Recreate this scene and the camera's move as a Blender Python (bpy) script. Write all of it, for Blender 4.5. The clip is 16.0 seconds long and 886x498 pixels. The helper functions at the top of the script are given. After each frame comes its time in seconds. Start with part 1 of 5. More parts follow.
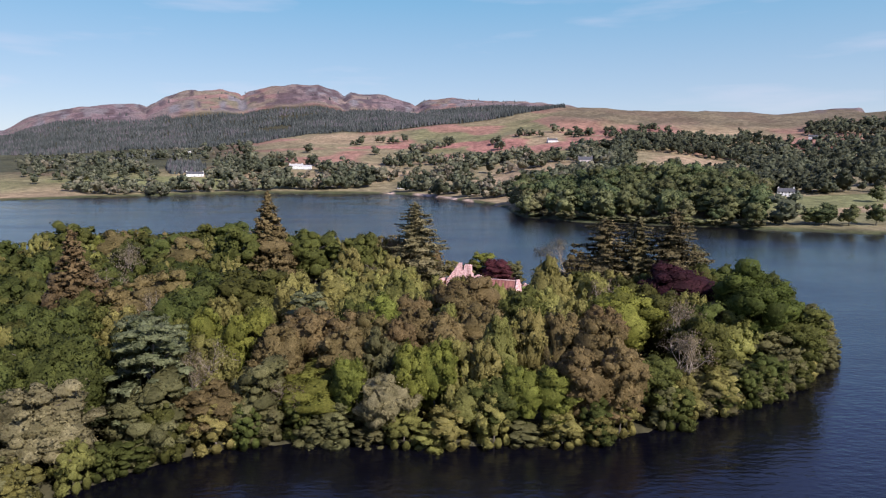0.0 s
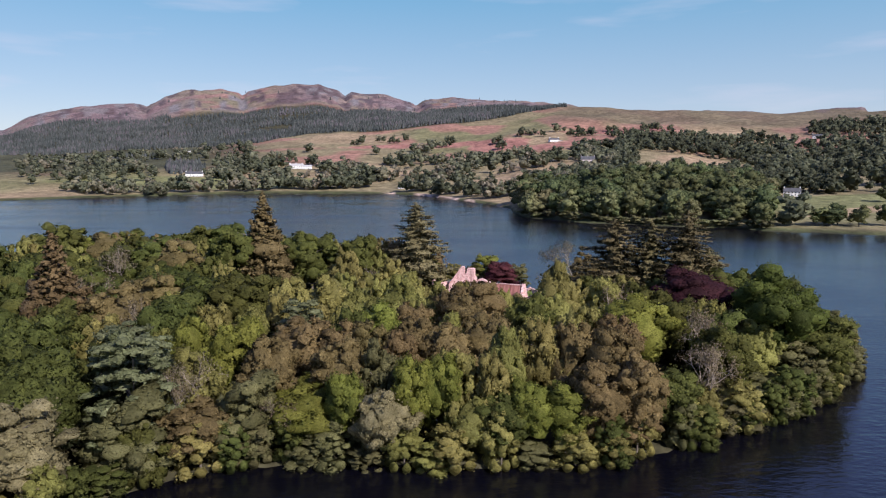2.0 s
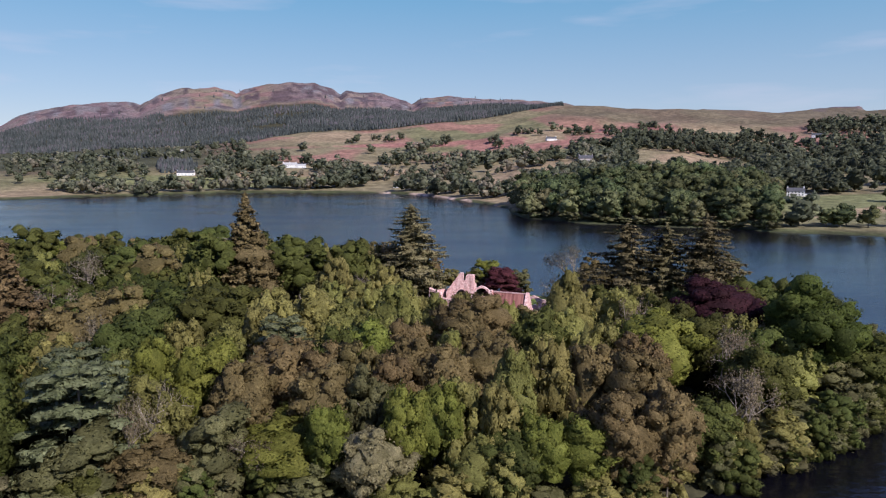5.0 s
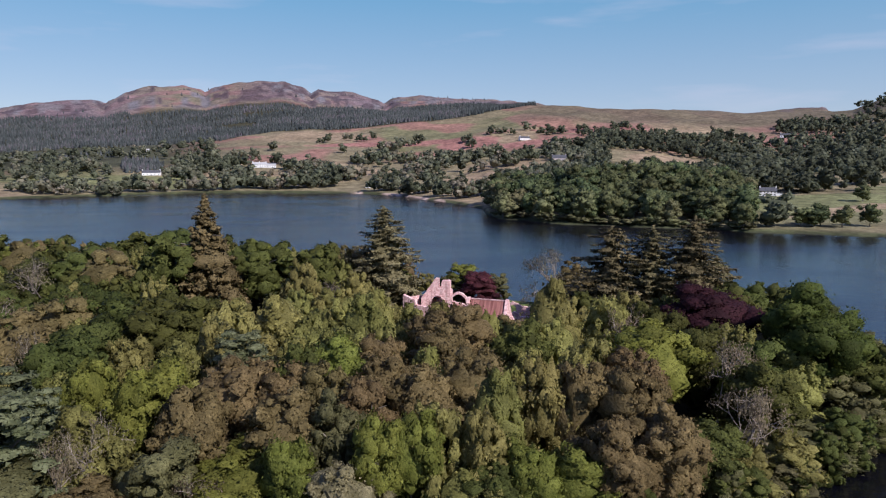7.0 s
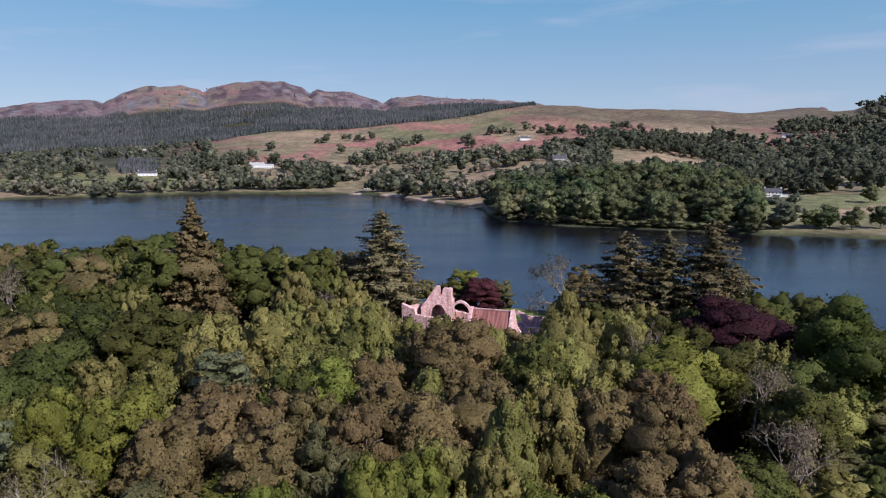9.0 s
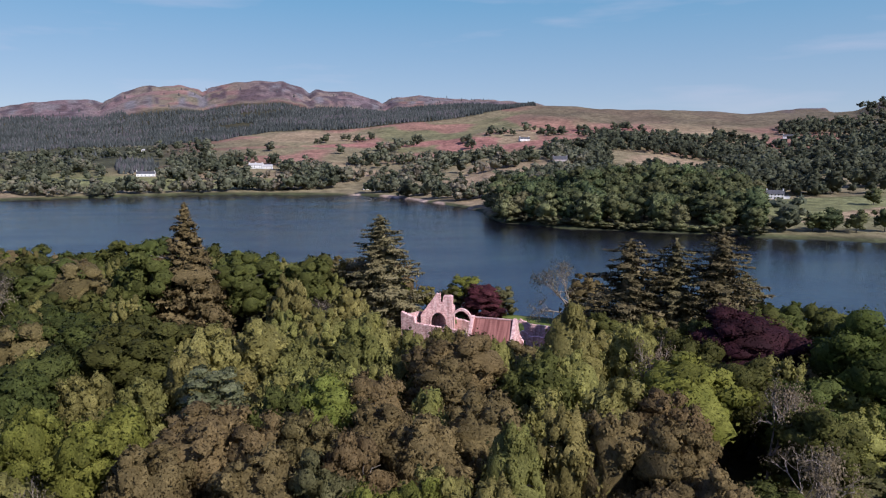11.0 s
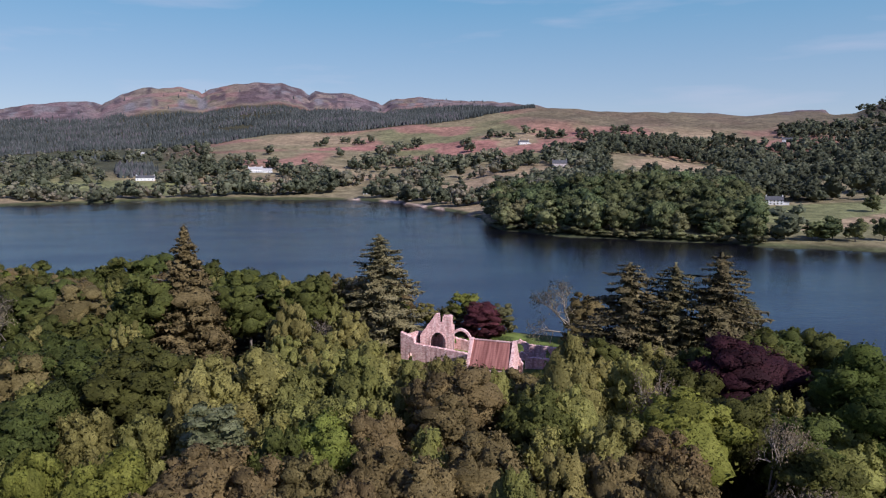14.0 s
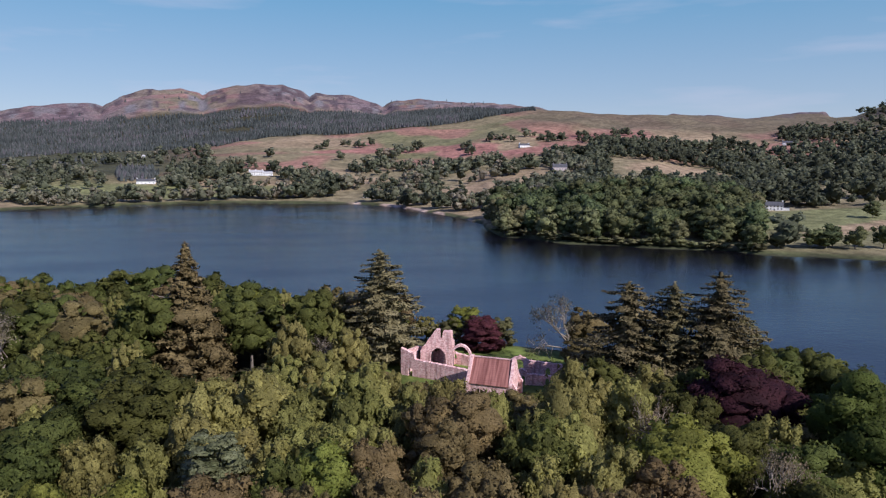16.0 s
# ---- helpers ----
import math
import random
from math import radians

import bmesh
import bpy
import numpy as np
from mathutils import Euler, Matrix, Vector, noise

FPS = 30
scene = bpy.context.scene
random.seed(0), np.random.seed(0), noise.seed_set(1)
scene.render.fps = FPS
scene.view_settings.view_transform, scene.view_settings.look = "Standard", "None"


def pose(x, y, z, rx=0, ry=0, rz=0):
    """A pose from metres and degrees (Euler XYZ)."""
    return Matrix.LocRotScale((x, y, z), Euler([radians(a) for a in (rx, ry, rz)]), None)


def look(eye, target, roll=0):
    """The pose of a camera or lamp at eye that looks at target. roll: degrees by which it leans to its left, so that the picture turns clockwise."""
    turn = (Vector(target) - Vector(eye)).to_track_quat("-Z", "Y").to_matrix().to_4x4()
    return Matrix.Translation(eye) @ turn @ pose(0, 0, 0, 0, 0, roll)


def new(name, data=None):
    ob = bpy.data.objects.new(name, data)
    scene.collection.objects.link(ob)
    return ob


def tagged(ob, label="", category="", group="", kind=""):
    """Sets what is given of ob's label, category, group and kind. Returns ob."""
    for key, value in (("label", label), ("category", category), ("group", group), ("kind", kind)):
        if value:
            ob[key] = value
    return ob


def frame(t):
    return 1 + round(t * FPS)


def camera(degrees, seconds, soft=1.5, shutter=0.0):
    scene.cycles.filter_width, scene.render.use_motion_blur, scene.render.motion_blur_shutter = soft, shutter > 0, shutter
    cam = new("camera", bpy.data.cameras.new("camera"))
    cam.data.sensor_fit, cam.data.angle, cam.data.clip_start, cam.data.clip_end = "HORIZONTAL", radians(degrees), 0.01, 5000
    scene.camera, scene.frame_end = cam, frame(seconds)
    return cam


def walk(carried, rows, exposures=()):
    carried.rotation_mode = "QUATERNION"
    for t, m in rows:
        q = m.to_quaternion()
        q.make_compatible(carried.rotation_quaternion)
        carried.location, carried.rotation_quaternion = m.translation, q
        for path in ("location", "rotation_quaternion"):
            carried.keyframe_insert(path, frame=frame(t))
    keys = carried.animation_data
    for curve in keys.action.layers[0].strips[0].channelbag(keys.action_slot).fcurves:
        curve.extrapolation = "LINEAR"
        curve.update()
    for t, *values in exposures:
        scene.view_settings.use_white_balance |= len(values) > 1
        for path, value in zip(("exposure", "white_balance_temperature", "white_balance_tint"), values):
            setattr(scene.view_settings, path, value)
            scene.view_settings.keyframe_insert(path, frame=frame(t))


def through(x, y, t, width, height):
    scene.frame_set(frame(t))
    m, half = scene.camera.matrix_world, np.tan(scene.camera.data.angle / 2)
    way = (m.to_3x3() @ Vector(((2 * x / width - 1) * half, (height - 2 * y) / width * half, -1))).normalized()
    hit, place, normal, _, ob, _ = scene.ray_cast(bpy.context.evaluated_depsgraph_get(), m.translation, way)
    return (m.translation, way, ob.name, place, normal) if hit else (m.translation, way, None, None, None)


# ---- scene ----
cam = camera(67.3, 16.0, 1.2)
PATH = [
    (0, (0.66, -24.41, 48.97), (0.52, 74.67, 35.41), -0.11),
    (0.5, (0.54, -22.46, 48.93), (0.41, 76.62, 35.36), -0.09),
    (1, (0.44, -20.33, 48.89), (0.25, 78.74, 35.31), -0.10),
    (1.5, (0.35, -18.05, 48.86), (0.10, 81.03, 35.26), -0.12),
    (2, (0.27, -15.64, 48.81), (-0.01, 83.43, 35.21), -0.14),
    (2.5, (0.19, -13.13, 48.75), (-0.11, 85.94, 35.14), -0.16),
    (3, (0.10, -10.55, 48.67), (-0.21, 88.52, 35.05), -0.15),
    (3.5, (0.02, -7.93, 48.65), (-0.29, 91.13, 35.00), -0.14),
    (4, (-0.06, -5.32, 48.63), (-0.37, 93.74, 34.95), -0.13),
    (4.5, (-0.15, -2.70, 48.61), (-0.36, 96.36, 34.90), -0.11),
    (5, (-0.23, -0.09, 48.59), (0.14, 98.97, 34.85), -0.10),
    (5.5, (-0.32, 2.53, 48.56), (0.99, 101.57, 34.80), -0.09),
    (6, (-0.46, 5.30, 48.46), (2.21, 104.31, 34.68), -0.07),
    (6.5, (-0.55, 8.06, 48.43), (3.21, 107.03, 34.64), -0.06),
    (7, (-0.60, 10.81, 48.44), (3.82, 109.75, 34.65), -0.06),
    (7.5, (-0.63, 13.55, 48.48), (4.03, 112.48, 34.70), -0.06),
    (8, (-0.65, 16.27, 48.53), (3.93, 115.21, 34.76), -0.07),
    (8.5, (-0.67, 18.98, 48.58), (3.75, 117.93, 34.82), -0.07),
    (9, (-0.70, 21.67, 48.61), (3.87, 120.62, 34.85), -0.07),
    (9.5, (-0.71, 23.93, 48.74), (3.89, 122.87, 34.98), -0.05),
    (10, (-0.71, 25.25, 48.97), (3.90, 124.19, 35.22), -0.03),
    (10.5, (-0.72, 26.02, 49.31), (3.91, 124.96, 35.55), -0.01),
    (11, (-0.72, 26.47, 49.74), (3.92, 125.41, 35.98), 0.01),
    (11.5, (-0.73, 26.73, 50.27), (3.94, 125.67, 36.51), 0.02),
    (12, (-0.70, 26.81, 51.07), (3.96, 125.75, 37.33), 0.01),
    (12.5, (-0.68, 26.87, 51.98), (3.98, 125.81, 38.25), -0.00),
    (13, (-0.67, 26.92, 52.97), (4.01, 125.86, 39.25), -0.01),
    (13.5, (-0.66, 26.95, 54.02), (4.03, 125.89, 40.32), -0.02),
    (14, (-0.65, 26.96, 55.11), (4.05, 125.91, 41.42), -0.02),
    (14.5, (-0.64, 26.97, 56.20), (4.06, 125.92, 42.53), -0.02),
    (15, (-0.64, 26.95, 57.28), (4.06, 125.91, 43.63), -0.01),
    (15.5, (-0.62, 26.93, 58.31), (4.05, 125.89, 44.70), 0.00),
    (16, (-0.61, 26.89, 59.29), (4.04, 125.86, 45.71), 0.03),
]
walk(cam, [(t, look(eye, target, roll)) for t, eye, target, roll in PATH],
     exposures=[(0, 0.58, 6150, 17.5), (1.5, 0.52, 6120, 17.5), (3, 0.44, 6060, 17.5), (5.5, 0.34, 5900, 17.5), (9, 0.28, 5850, 17.5), (16, 0.24, 5830, 17.5)])

# ---------------------------------------------------------------- daylight
SUN_BEARING, SUN_HEIGHT = 136.0, 39.0  # degrees right of ahead, and above the horizon


def daylight():
    world = bpy.data.worlds.new("world")
    scene.world = world
    world.use_nodes = True
    nodes, links = world.node_tree.nodes, world.node_tree.links
    back = nodes["Background"]
    sky = nodes.new("ShaderNodeTexSky")
    sky.sky_type, sky.sun_disc = "NISHITA", False
    sky.sun_elevation, sky.sun_rotation = radians(SUN_HEIGHT), radians(SUN_BEARING)
    sky.air_density, sky.dust_density, sky.ozone_density, sky.altitude = 0.9, 0.0, 0.6, 60
    # thin streaks of high cloud
    where = nodes.new("ShaderNodeTexCoord")
    stretch = nodes.new("ShaderNodeMapping")
    stretch.inputs["Scale"].default_value = (1.6, 1.6, 11.0)
    streaks = nodes.new("ShaderNodeTexNoise")
    streaks.inputs["Scale"].default_value, streaks.inputs["Detail"].default_value = 2.2, 5.0
    ramp = nodes.new("ShaderNodeMapRange")
    ramp.inputs["From Min"].default_value, ramp.inputs["From Max"].default_value = 0.56, 0.80
    ramp.inputs["To Max"].default_value = 0.38
    mix = nodes.new("ShaderNodeMixRGB")
    mix.inputs["Color2"].default_value = (7.6, 7.1, 7.6, 1)
    # haze: the sky pales towards the horizon
    split, rise = nodes.new("ShaderNodeSeparateXYZ"), nodes.new("ShaderNodeValToRGB")
    rise.color_ramp.elements.new(0.5)
    rise.color_ramp.elements.new(0.6)
    # the 0.29 stop is an added unseen band that brightens the lake's reflection
    for e, (at, colour) in zip(rise.color_ramp.elements, ((0.03, (0.47, 0.55, 0.64)), (0.22, (0.18, 0.44, 0.62)), (0.29, (0.25, 0.37, 0.80)), (0.9, (0.09, 0.14, 0.44)))):
        e.position, e.color = at, (*colour, 1)
    links.new(where.outputs["Generated"], split.inputs[0])
    links.new(split.outputs["Z"], rise.inputs["Fac"])
    haze, air = nodes.new("ShaderNodeVectorMath"), nodes.new("ShaderNodeMixRGB")
    haze.operation, haze.inputs["Scale"].default_value, air.inputs["Fac"].default_value = "SCALE", 9.8, 0.7
    links.new(rise.outputs["Color"], haze.inputs[0])
    links.new(sky.outputs["Color"], air.inputs["Color1"])
    links.new(haze.outputs[0], air.inputs["Color2"])
    links.new(where.outputs["Generated"], stretch.inputs["Vector"])
    links.new(stretch.outputs["Vector"], streaks.inputs["Vector"])
    links.new(streaks.outputs["Fac"], ramp.inputs["Value"])
    links.new(ramp.outputs["Result"], mix.inputs["Fac"])
    links.new(air.outputs["Color"], mix.inputs["Color1"])
    links.new(mix.outputs["Color"], back.inputs["Color"])
    back.inputs["Strength"].default_value = 0.078
    sun = new("sun", bpy.data.lights.new("sun", "SUN"))
    sun.data.energy, sun.data.angle, sun.data.color = 5.0, radians(0.53), (1.0, 0.93, 0.84)
    a, e = radians(SUN_BEARING), radians(SUN_HEIGHT)
    toward = Vector((math.sin(a) * math.cos(e), math.cos(a) * math.cos(e), math.sin(e)))
    sun.matrix_world = look(toward * 400, (0, 0, 0))


daylight()


# ---------------------------------------------------------------- materials
def material(name, roughness=0.8, specular=0.3):
    m = bpy.data.materials.new(name)
    m.use_nodes = True
    shade = m.node_tree.nodes["Principled BSDF"]
    shade.inputs["Roughness"].default_value = roughness
    shade.inputs["Specular IOR Level"].default_value = specular
    return m, m.node_tree.nodes, m.node_tree.links, shade


def place_of(nodes, links, scale=(1, 1, 1), space="Object"):
    where, fit = nodes.new("ShaderNodeTexCoord"), nodes.new("ShaderNodeMapping")
    fit.inputs["Scale"].default_value = scale
    links.new(where.outputs[space], fit.inputs["Vector"])
    return fit.outputs["Vector"]


def grain(nodes, links, vector, size, detail=4.0):
    n = nodes.new("ShaderNodeTexNoise")
    n.inputs["Scale"].default_value, n.inputs["Detail"].default_value = 1.0 / size, detail
    links.new(vector, n.inputs["Vector"])
    return n.outputs["Fac"]


def ramp(nodes, links, value, stops):
    r = nodes.new("ShaderNodeValToRGB")
    while len(r.color_ramp.elements) < len(stops):
        r.color_ramp.elements.new(0.5)
    for e, (at, colour) in zip(r.color_ramp.elements, stops):
        e.position, e.color = at, (*colour, 1)
    links.new(value, r.inputs["Fac"])
    return r.outputs["Color"]


def blend(nodes, links, kind, fac, a, b):
    m = nodes.new("ShaderNodeMixRGB")
    m.blend_type = kind
    for socket, value in (("Fac", fac), ("Color1", a), ("Color2", b)):
        if isinstance(value, (int, float)):
            m.inputs[socket].default_value = value
        elif isinstance(value, tuple):
            m.inputs[socket].default_value = (*value, 1)
        else:
            links.new(value, m.inputs[socket])
    return m.outputs["Color"]


def relief(nodes, links, shade, value, strength, distance):
    b = nodes.new("ShaderNodeBump")
    b.inputs["Strength"].default_value, b.inputs["Distance"].default_value = strength, distance
    links.new(value, b.inputs["Height"])
    links.new(b.outputs["Normal"], shade.inputs["Normal"])


def foliage(name, dark, light, spread=0.2, through=0.44, joined=False, speckle=0.28, lacy=0.42):
    """Leaves: colour varies from tree to tree, from bough to bough and from spray to spray; some light passes through them."""
    m, nodes, links, shade = material(name, 0.72, 0.12)
    if joined:
        tone = nodes.new("ShaderNodeAttribute")
        tone.attribute_name = "tone"
        own = tone.outputs["Fac"]
    else:
        own = nodes.new("ShaderNodeObjectInfo").outputs["Random"]
    leaf = nodes.new("ShaderNodeNewGeometry").outputs["Random Per Island"]
    patch = grain(nodes, links, place_of(nodes, links), 9.0 if joined else 1.9, 2.0)
    col = ramp(nodes, links, patch, [(0.3, dark), (0.7, light)])
    if joined:  # from dark green through olive to grey-brown, tree by tree
        hues = ramp(nodes, links, own, [(0.05, tuple(c * 0.7 for c in dark)), (0.4, dark), (0.7, light), (0.95, (light[0] * 1.35, light[1] * 1.12, light[2] * 1.3))])
        col = blend(nodes, links, "MULTIPLY", 1.0, hues, ramp(nodes, links, patch, [(0.3, (0.85,) * 3), (0.7, (1.15,) * 3)]))
    if not joined:  # single leaves
        fine = grain(nodes, links, place_of(nodes, links), 0.26, 2.0)
        col = blend(nodes, links, "MULTIPLY", 1.0, col, ramp(nodes, links, fine, [(0.3, (0.72,) * 3), (0.7, (1.25,) * 3)]))
        relief(nodes, links, shade, fine, 0.6, 0.2)
    bright = nodes.new("ShaderNodeMapRange")
    bright.inputs["To Min"].default_value, bright.inputs["To Max"].default_value = 1 - speckle, 1 + speckle
    links.new(leaf, bright.inputs["Value"])
    col = blend(nodes, links, "MULTIPLY", 1.0, col, bright.outputs["Result"])
    hue = nodes.new("ShaderNodeHueSaturation")
    for socket, low, high in (("Hue", 0.5 - 0.10 * spread, 0.5 + 0.10 * spread), ("Value", 1 - spread, 1 + spread)):
        r = nodes.new("ShaderNodeMapRange")
        r.inputs["To Min"].default_value, r.inputs["To Max"].default_value = low, high
        if socket == "Value":
            flip = nodes.new("ShaderNodeMath")
            flip.operation = "FRACT"
            times = nodes.new("ShaderNodeMath")
            times.operation = "MULTIPLY"
            times.inputs[1].default_value = 7.31
            links.new(own, times.inputs[0])
            links.new(times.outputs[0], flip.inputs[0])
            links.new(flip.outputs[0], r.inputs["Value"])
        else:
            links.new(own, r.inputs["Value"])
        links.new(r.outputs["Result"], hue.inputs[socket])
    links.new(col, hue.inputs["Color"])
    links.new(hue.outputs["Color"], shade.inputs["Base Color"])
    glow = nodes.new("ShaderNodeBsdfTranslucent")
    links.new(hue.outputs["Color"], glow.inputs["Color"])
    both = nodes.new("ShaderNodeMixShader")
    both.inputs["Fac"].default_value = through
    links.new(shade.outputs[0], both.inputs[1])
    links.new(glow.outputs[0], both.inputs[2])
    if joined or not lacy:
        links.new(both.outputs[0], nodes["Material Output"].inputs["Surface"])
        return m
    # gaps between the leaves
    gaps = grain(nodes, links, place_of(nodes, links, (1, 1, 1.25)), 0.15, 2.0)
    whole, cut = nodes.new("ShaderNodeMath"), nodes.new("ShaderNodeMath")
    whole.operation, cut.operation = "ADD", "GREATER_THAN"
    single = nodes.new("ShaderNodeAttribute")
    single.attribute_name = "loose"
    links.new(gaps, whole.inputs[0])
    links.new(single.outputs["Fac"], whole.inputs[1])
    cut.inputs[1].default_value = lacy
    links.new(whole.outputs[0], cut.inputs[0])
    air, leafy = nodes.new("ShaderNodeBsdfTransparent"), nodes.new("ShaderNodeMixShader")
    links.new(cut.outputs[0], leafy.inputs["Fac"])
    links.new(air.outputs[0], leafy.inputs[1])
    links.new(both.outputs[0], leafy.inputs[2])
    links.new(leafy.outputs[0], nodes["Material Output"].inputs["Surface"])
    return m


def bark(name, dark, light):
    m, nodes, links, shade = material(name, 0.9, 0.2)
    v = grain(nodes, links, place_of(nodes, links, (1, 1, 0.25)), 0.3)
    links.new(ramp(nodes, links, v, [(0.3, dark), (0.7, light)]), shade.inputs["Base Color"])
    return m


def stone(name, dark, mid, light, block=0.45):
    """Rubble masonry: blocks of uneven tone, pale and dark weather stains that run down, lichen."""
    m, nodes, links, shade = material(name, 0.92, 0.2)
    v = place_of(nodes, links)
    cells = nodes.new("ShaderNodeTexVoronoi")
    cells.inputs["Scale"].default_value = 1 / block
    flat = place_of(nodes, links, (1, 1, 1.7))
    links.new(flat, cells.inputs["Vector"])
    tone = nodes.new("ShaderNodeRGBToBW")
    links.new(cells.outputs["Color"], tone.inputs[0])
    col = ramp(nodes, links, tone.outputs[0], [(0.15, dark), (0.5, mid), (0.85, light)])
    runs = grain(nodes, links, place_of(nodes, links, (1, 1, 0.16)), 0.9, 5)
    col = blend(nodes, links, "MIX", ramp(nodes, links, runs, [(0.48, (0, 0, 0)), (0.74, (0.7, 0.7, 0.7))]), col, tuple(c * 0.42 for c in dark))
    lichen = grain(nodes, links, v, 1.6, 6)
    col = blend(nodes, links, "MIX", ramp(nodes, links, lichen, [(0.55, (0, 0, 0)), (0.75, (0.6, 0.6, 0.6))]), col, (0.66, 0.50, 0.45))
    links.new(col, shade.inputs["Base Color"])
    relief(nodes, links, shade, cells.outputs["Distance"], 0.35, 0.05)
    return m


def slates(name, dark, light):
    m, nodes, links, shade = material(name, 0.75, 0.3)
    streak = grain(nodes, links, place_of(nodes, links, (1, 0.06, 0.06)), 0.5, 5)
    patch = grain(nodes, links, place_of(nodes, links), 2.2, 3)
    col = ramp(nodes, links, streak, [(0.3, dark), (0.7, light)])
    col = blend(nodes, links, "MULTIPLY", 0.6, col, ramp(nodes, links, patch, [(0.3, (0.8, 0.8, 0.8)), (0.7, (1.15, 1.15, 1.15))]))
    links.new(col, shade.inputs["Base Color"])
    return m


def painted(name, colour, roughness=0.7):
    m, nodes, links, shade = material(name, roughness, 0.3)
    v = grain(nodes, links, place_of(nodes, links, (1, 1, 0.4)), 1.1, 5)
    low = tuple(c * 0.82 for c in colour)
    links.new(ramp(nodes, links, v, [(0.3, low), (0.6, colour)]), shade.inputs["Base Color"])
    return m


def pane_glass():
    m, nodes, links, shade = material("window_glass", 0.08, 0.5)
    shade.inputs["Base Color"].default_value = (0.02, 0.025, 0.03, 1)
    return m


def lake_water():
    m, nodes, links, shade = material("lake_water", 0.10, 1.0)
    shade.inputs["IOR"].default_value = 1.33
    v = place_of(nodes, links)
    deep = grain(nodes, links, v, 90.0, 3)
    links.new(ramp(nodes, links, deep, [(0.3, (0.0016, 0.0016, 0.0034)), (0.7, (0.0026, 0.0026, 0.0056))]), shade.inputs["Base Color"])
    small = grain(nodes, links, place_of(nodes, links, (0.55, 1, 1)), 1.1, 3)
    long = grain(nodes, links, place_of(nodes, links, (0.5, 1, 1)), 4.0, 2)
    both = nodes.new("ShaderNodeMath")
    both.operation = "MULTIPLY_ADD"
    both.inputs[1].default_value = 1.2
    links.new(long, both.inputs[0])
    links.new(small, both.inputs[2])
    relief(nodes, links, shade, both.outputs[0], 0.5, 0.24)
    gusts = grain(nodes, links, place_of(nodes, links, (0.35, 1, 1)), 40.0, 4)
    rough = nodes.new("ShaderNodeMapRange")
    rough.inputs["From Min"].default_value, rough.inputs["From Max"].default_value = 0.35, 0.65
    rough.inputs["To Min"].default_value, rough.inputs["To Max"].default_value = 0.12, 0.24
    links.new(gusts, rough.inputs["Value"])
    links.new(rough.outputs["Result"], shade.inputs["Roughness"])
    return m


def land():
    """Turf, moor and sand: the sheet's own cover colours, broken up by tufts and patches at three sizes."""
    m, nodes, links, shade = material("land", 0.95, 0.1)
    cover = nodes.new("ShaderNodeVertexColor")
    cover.layer_name = "cover"
    v = place_of(nodes, links)
    col = cover.outputs["Color"]
    for size, low, high in ((60.0, 0.78, 1.22), (11.0, 0.62, 1.38), (2.2, 0.7, 1.3)):
        col = blend(nodes, links, "MULTIPLY", 1.0, col, ramp(nodes, links, grain(nodes, links, v, size, 4), [(0.3, (low,) * 3), (0.7, (high,) * 3)]))
    links.new(col, shade.inputs["Base Color"])
    relief(nodes, links, shade, grain(nodes, links, v, 3.0, 5), 0.6, 0.8)
    return m


LEAVES = {
    "green": foliage("green_leaves", (0.063, 0.071, 0.018), (0.115, 0.124, 0.032)),
    "bright": foliage("fresh_green_leaves", (0.124, 0.137, 0.025), (0.206, 0.214, 0.045), 0.14),
    "yellow": foliage("yellow_green_leaves", (0.168, 0.155, 0.045), (0.280, 0.256, 0.081)),
    "olive": foliage("olive_brown_leaves", (0.138, 0.104, 0.044), (0.225, 0.170, 0.074), 0.14),
    "silver": foliage("silvery_leaves", (0.104, 0.098, 0.040), (0.178, 0.166, 0.074), 0.14),
    "pale": foliage("pale_green_leaves", (0.093, 0.105, 0.046), (0.227, 0.239, 0.126), 0.1),
    "cream": foliage("cream_green_leaves", (0.172, 0.156, 0.072), (0.298, 0.268, 0.140), 0.1),
    "purple": foliage("purple_leaves", (0.030, 0.011, 0.014), (0.058, 0.021, 0.027), 0.08),
    "red": foliage("red_leaves", (0.075, 0.022, 0.030), (0.150, 0.050, 0.062), 0.08),
    "needles": foliage("spruce_needles", (0.135, 0.118, 0.056), (0.250, 0.215, 0.110), 0.12, 0.2, speckle=0.3, lacy=0),
    "dark_needles": foliage("dark_fir_needles", (0.081, 0.071, 0.032), (0.162, 0.135, 0.065), 0.16, 0.15, speckle=0.3, lacy=0),
    "bronze": foliage("bronzed_needles", (0.094, 0.068, 0.029), (0.167, 0.123, 0.057), 0.10, 0.15, speckle=0.3),
    "twigs": foliage("budding_twigs", (0.162, 0.128, 0.076), (0.255, 0.208, 0.128), 0.2, lacy=0),
    "rich": foliage("rich_green_leaves", (0.050, 0.068, 0.013), (0.091, 0.112, 0.025), 0.1),
    "deep": foliage("deep_green_leaves", (0.084, 0.103, 0.045), (0.157, 0.174, 0.074), 0.3, 0.4, lacy=0),
    "light": foliage("light_green_leaves", (0.143, 0.149, 0.066), (0.237, 0.231, 0.110), 0.3, 0.4, lacy=0),
    # far leaf colours hold distance haze: lighter and greyer than the trees' own
    "far": foliage("hazed_mainland_leaves", (0.140, 0.155, 0.096), (0.230, 0.230, 0.151), 0.15, 0.5, True),
    "far_conifer": foliage("hazed_plantation_needles", (0.056, 0.064, 0.060), (0.078, 0.084, 0.078), 0.05, 0.2, True),
}
BARK = bark("grey_bark", (0.09, 0.075, 0.06), (0.22, 0.19, 0.16))
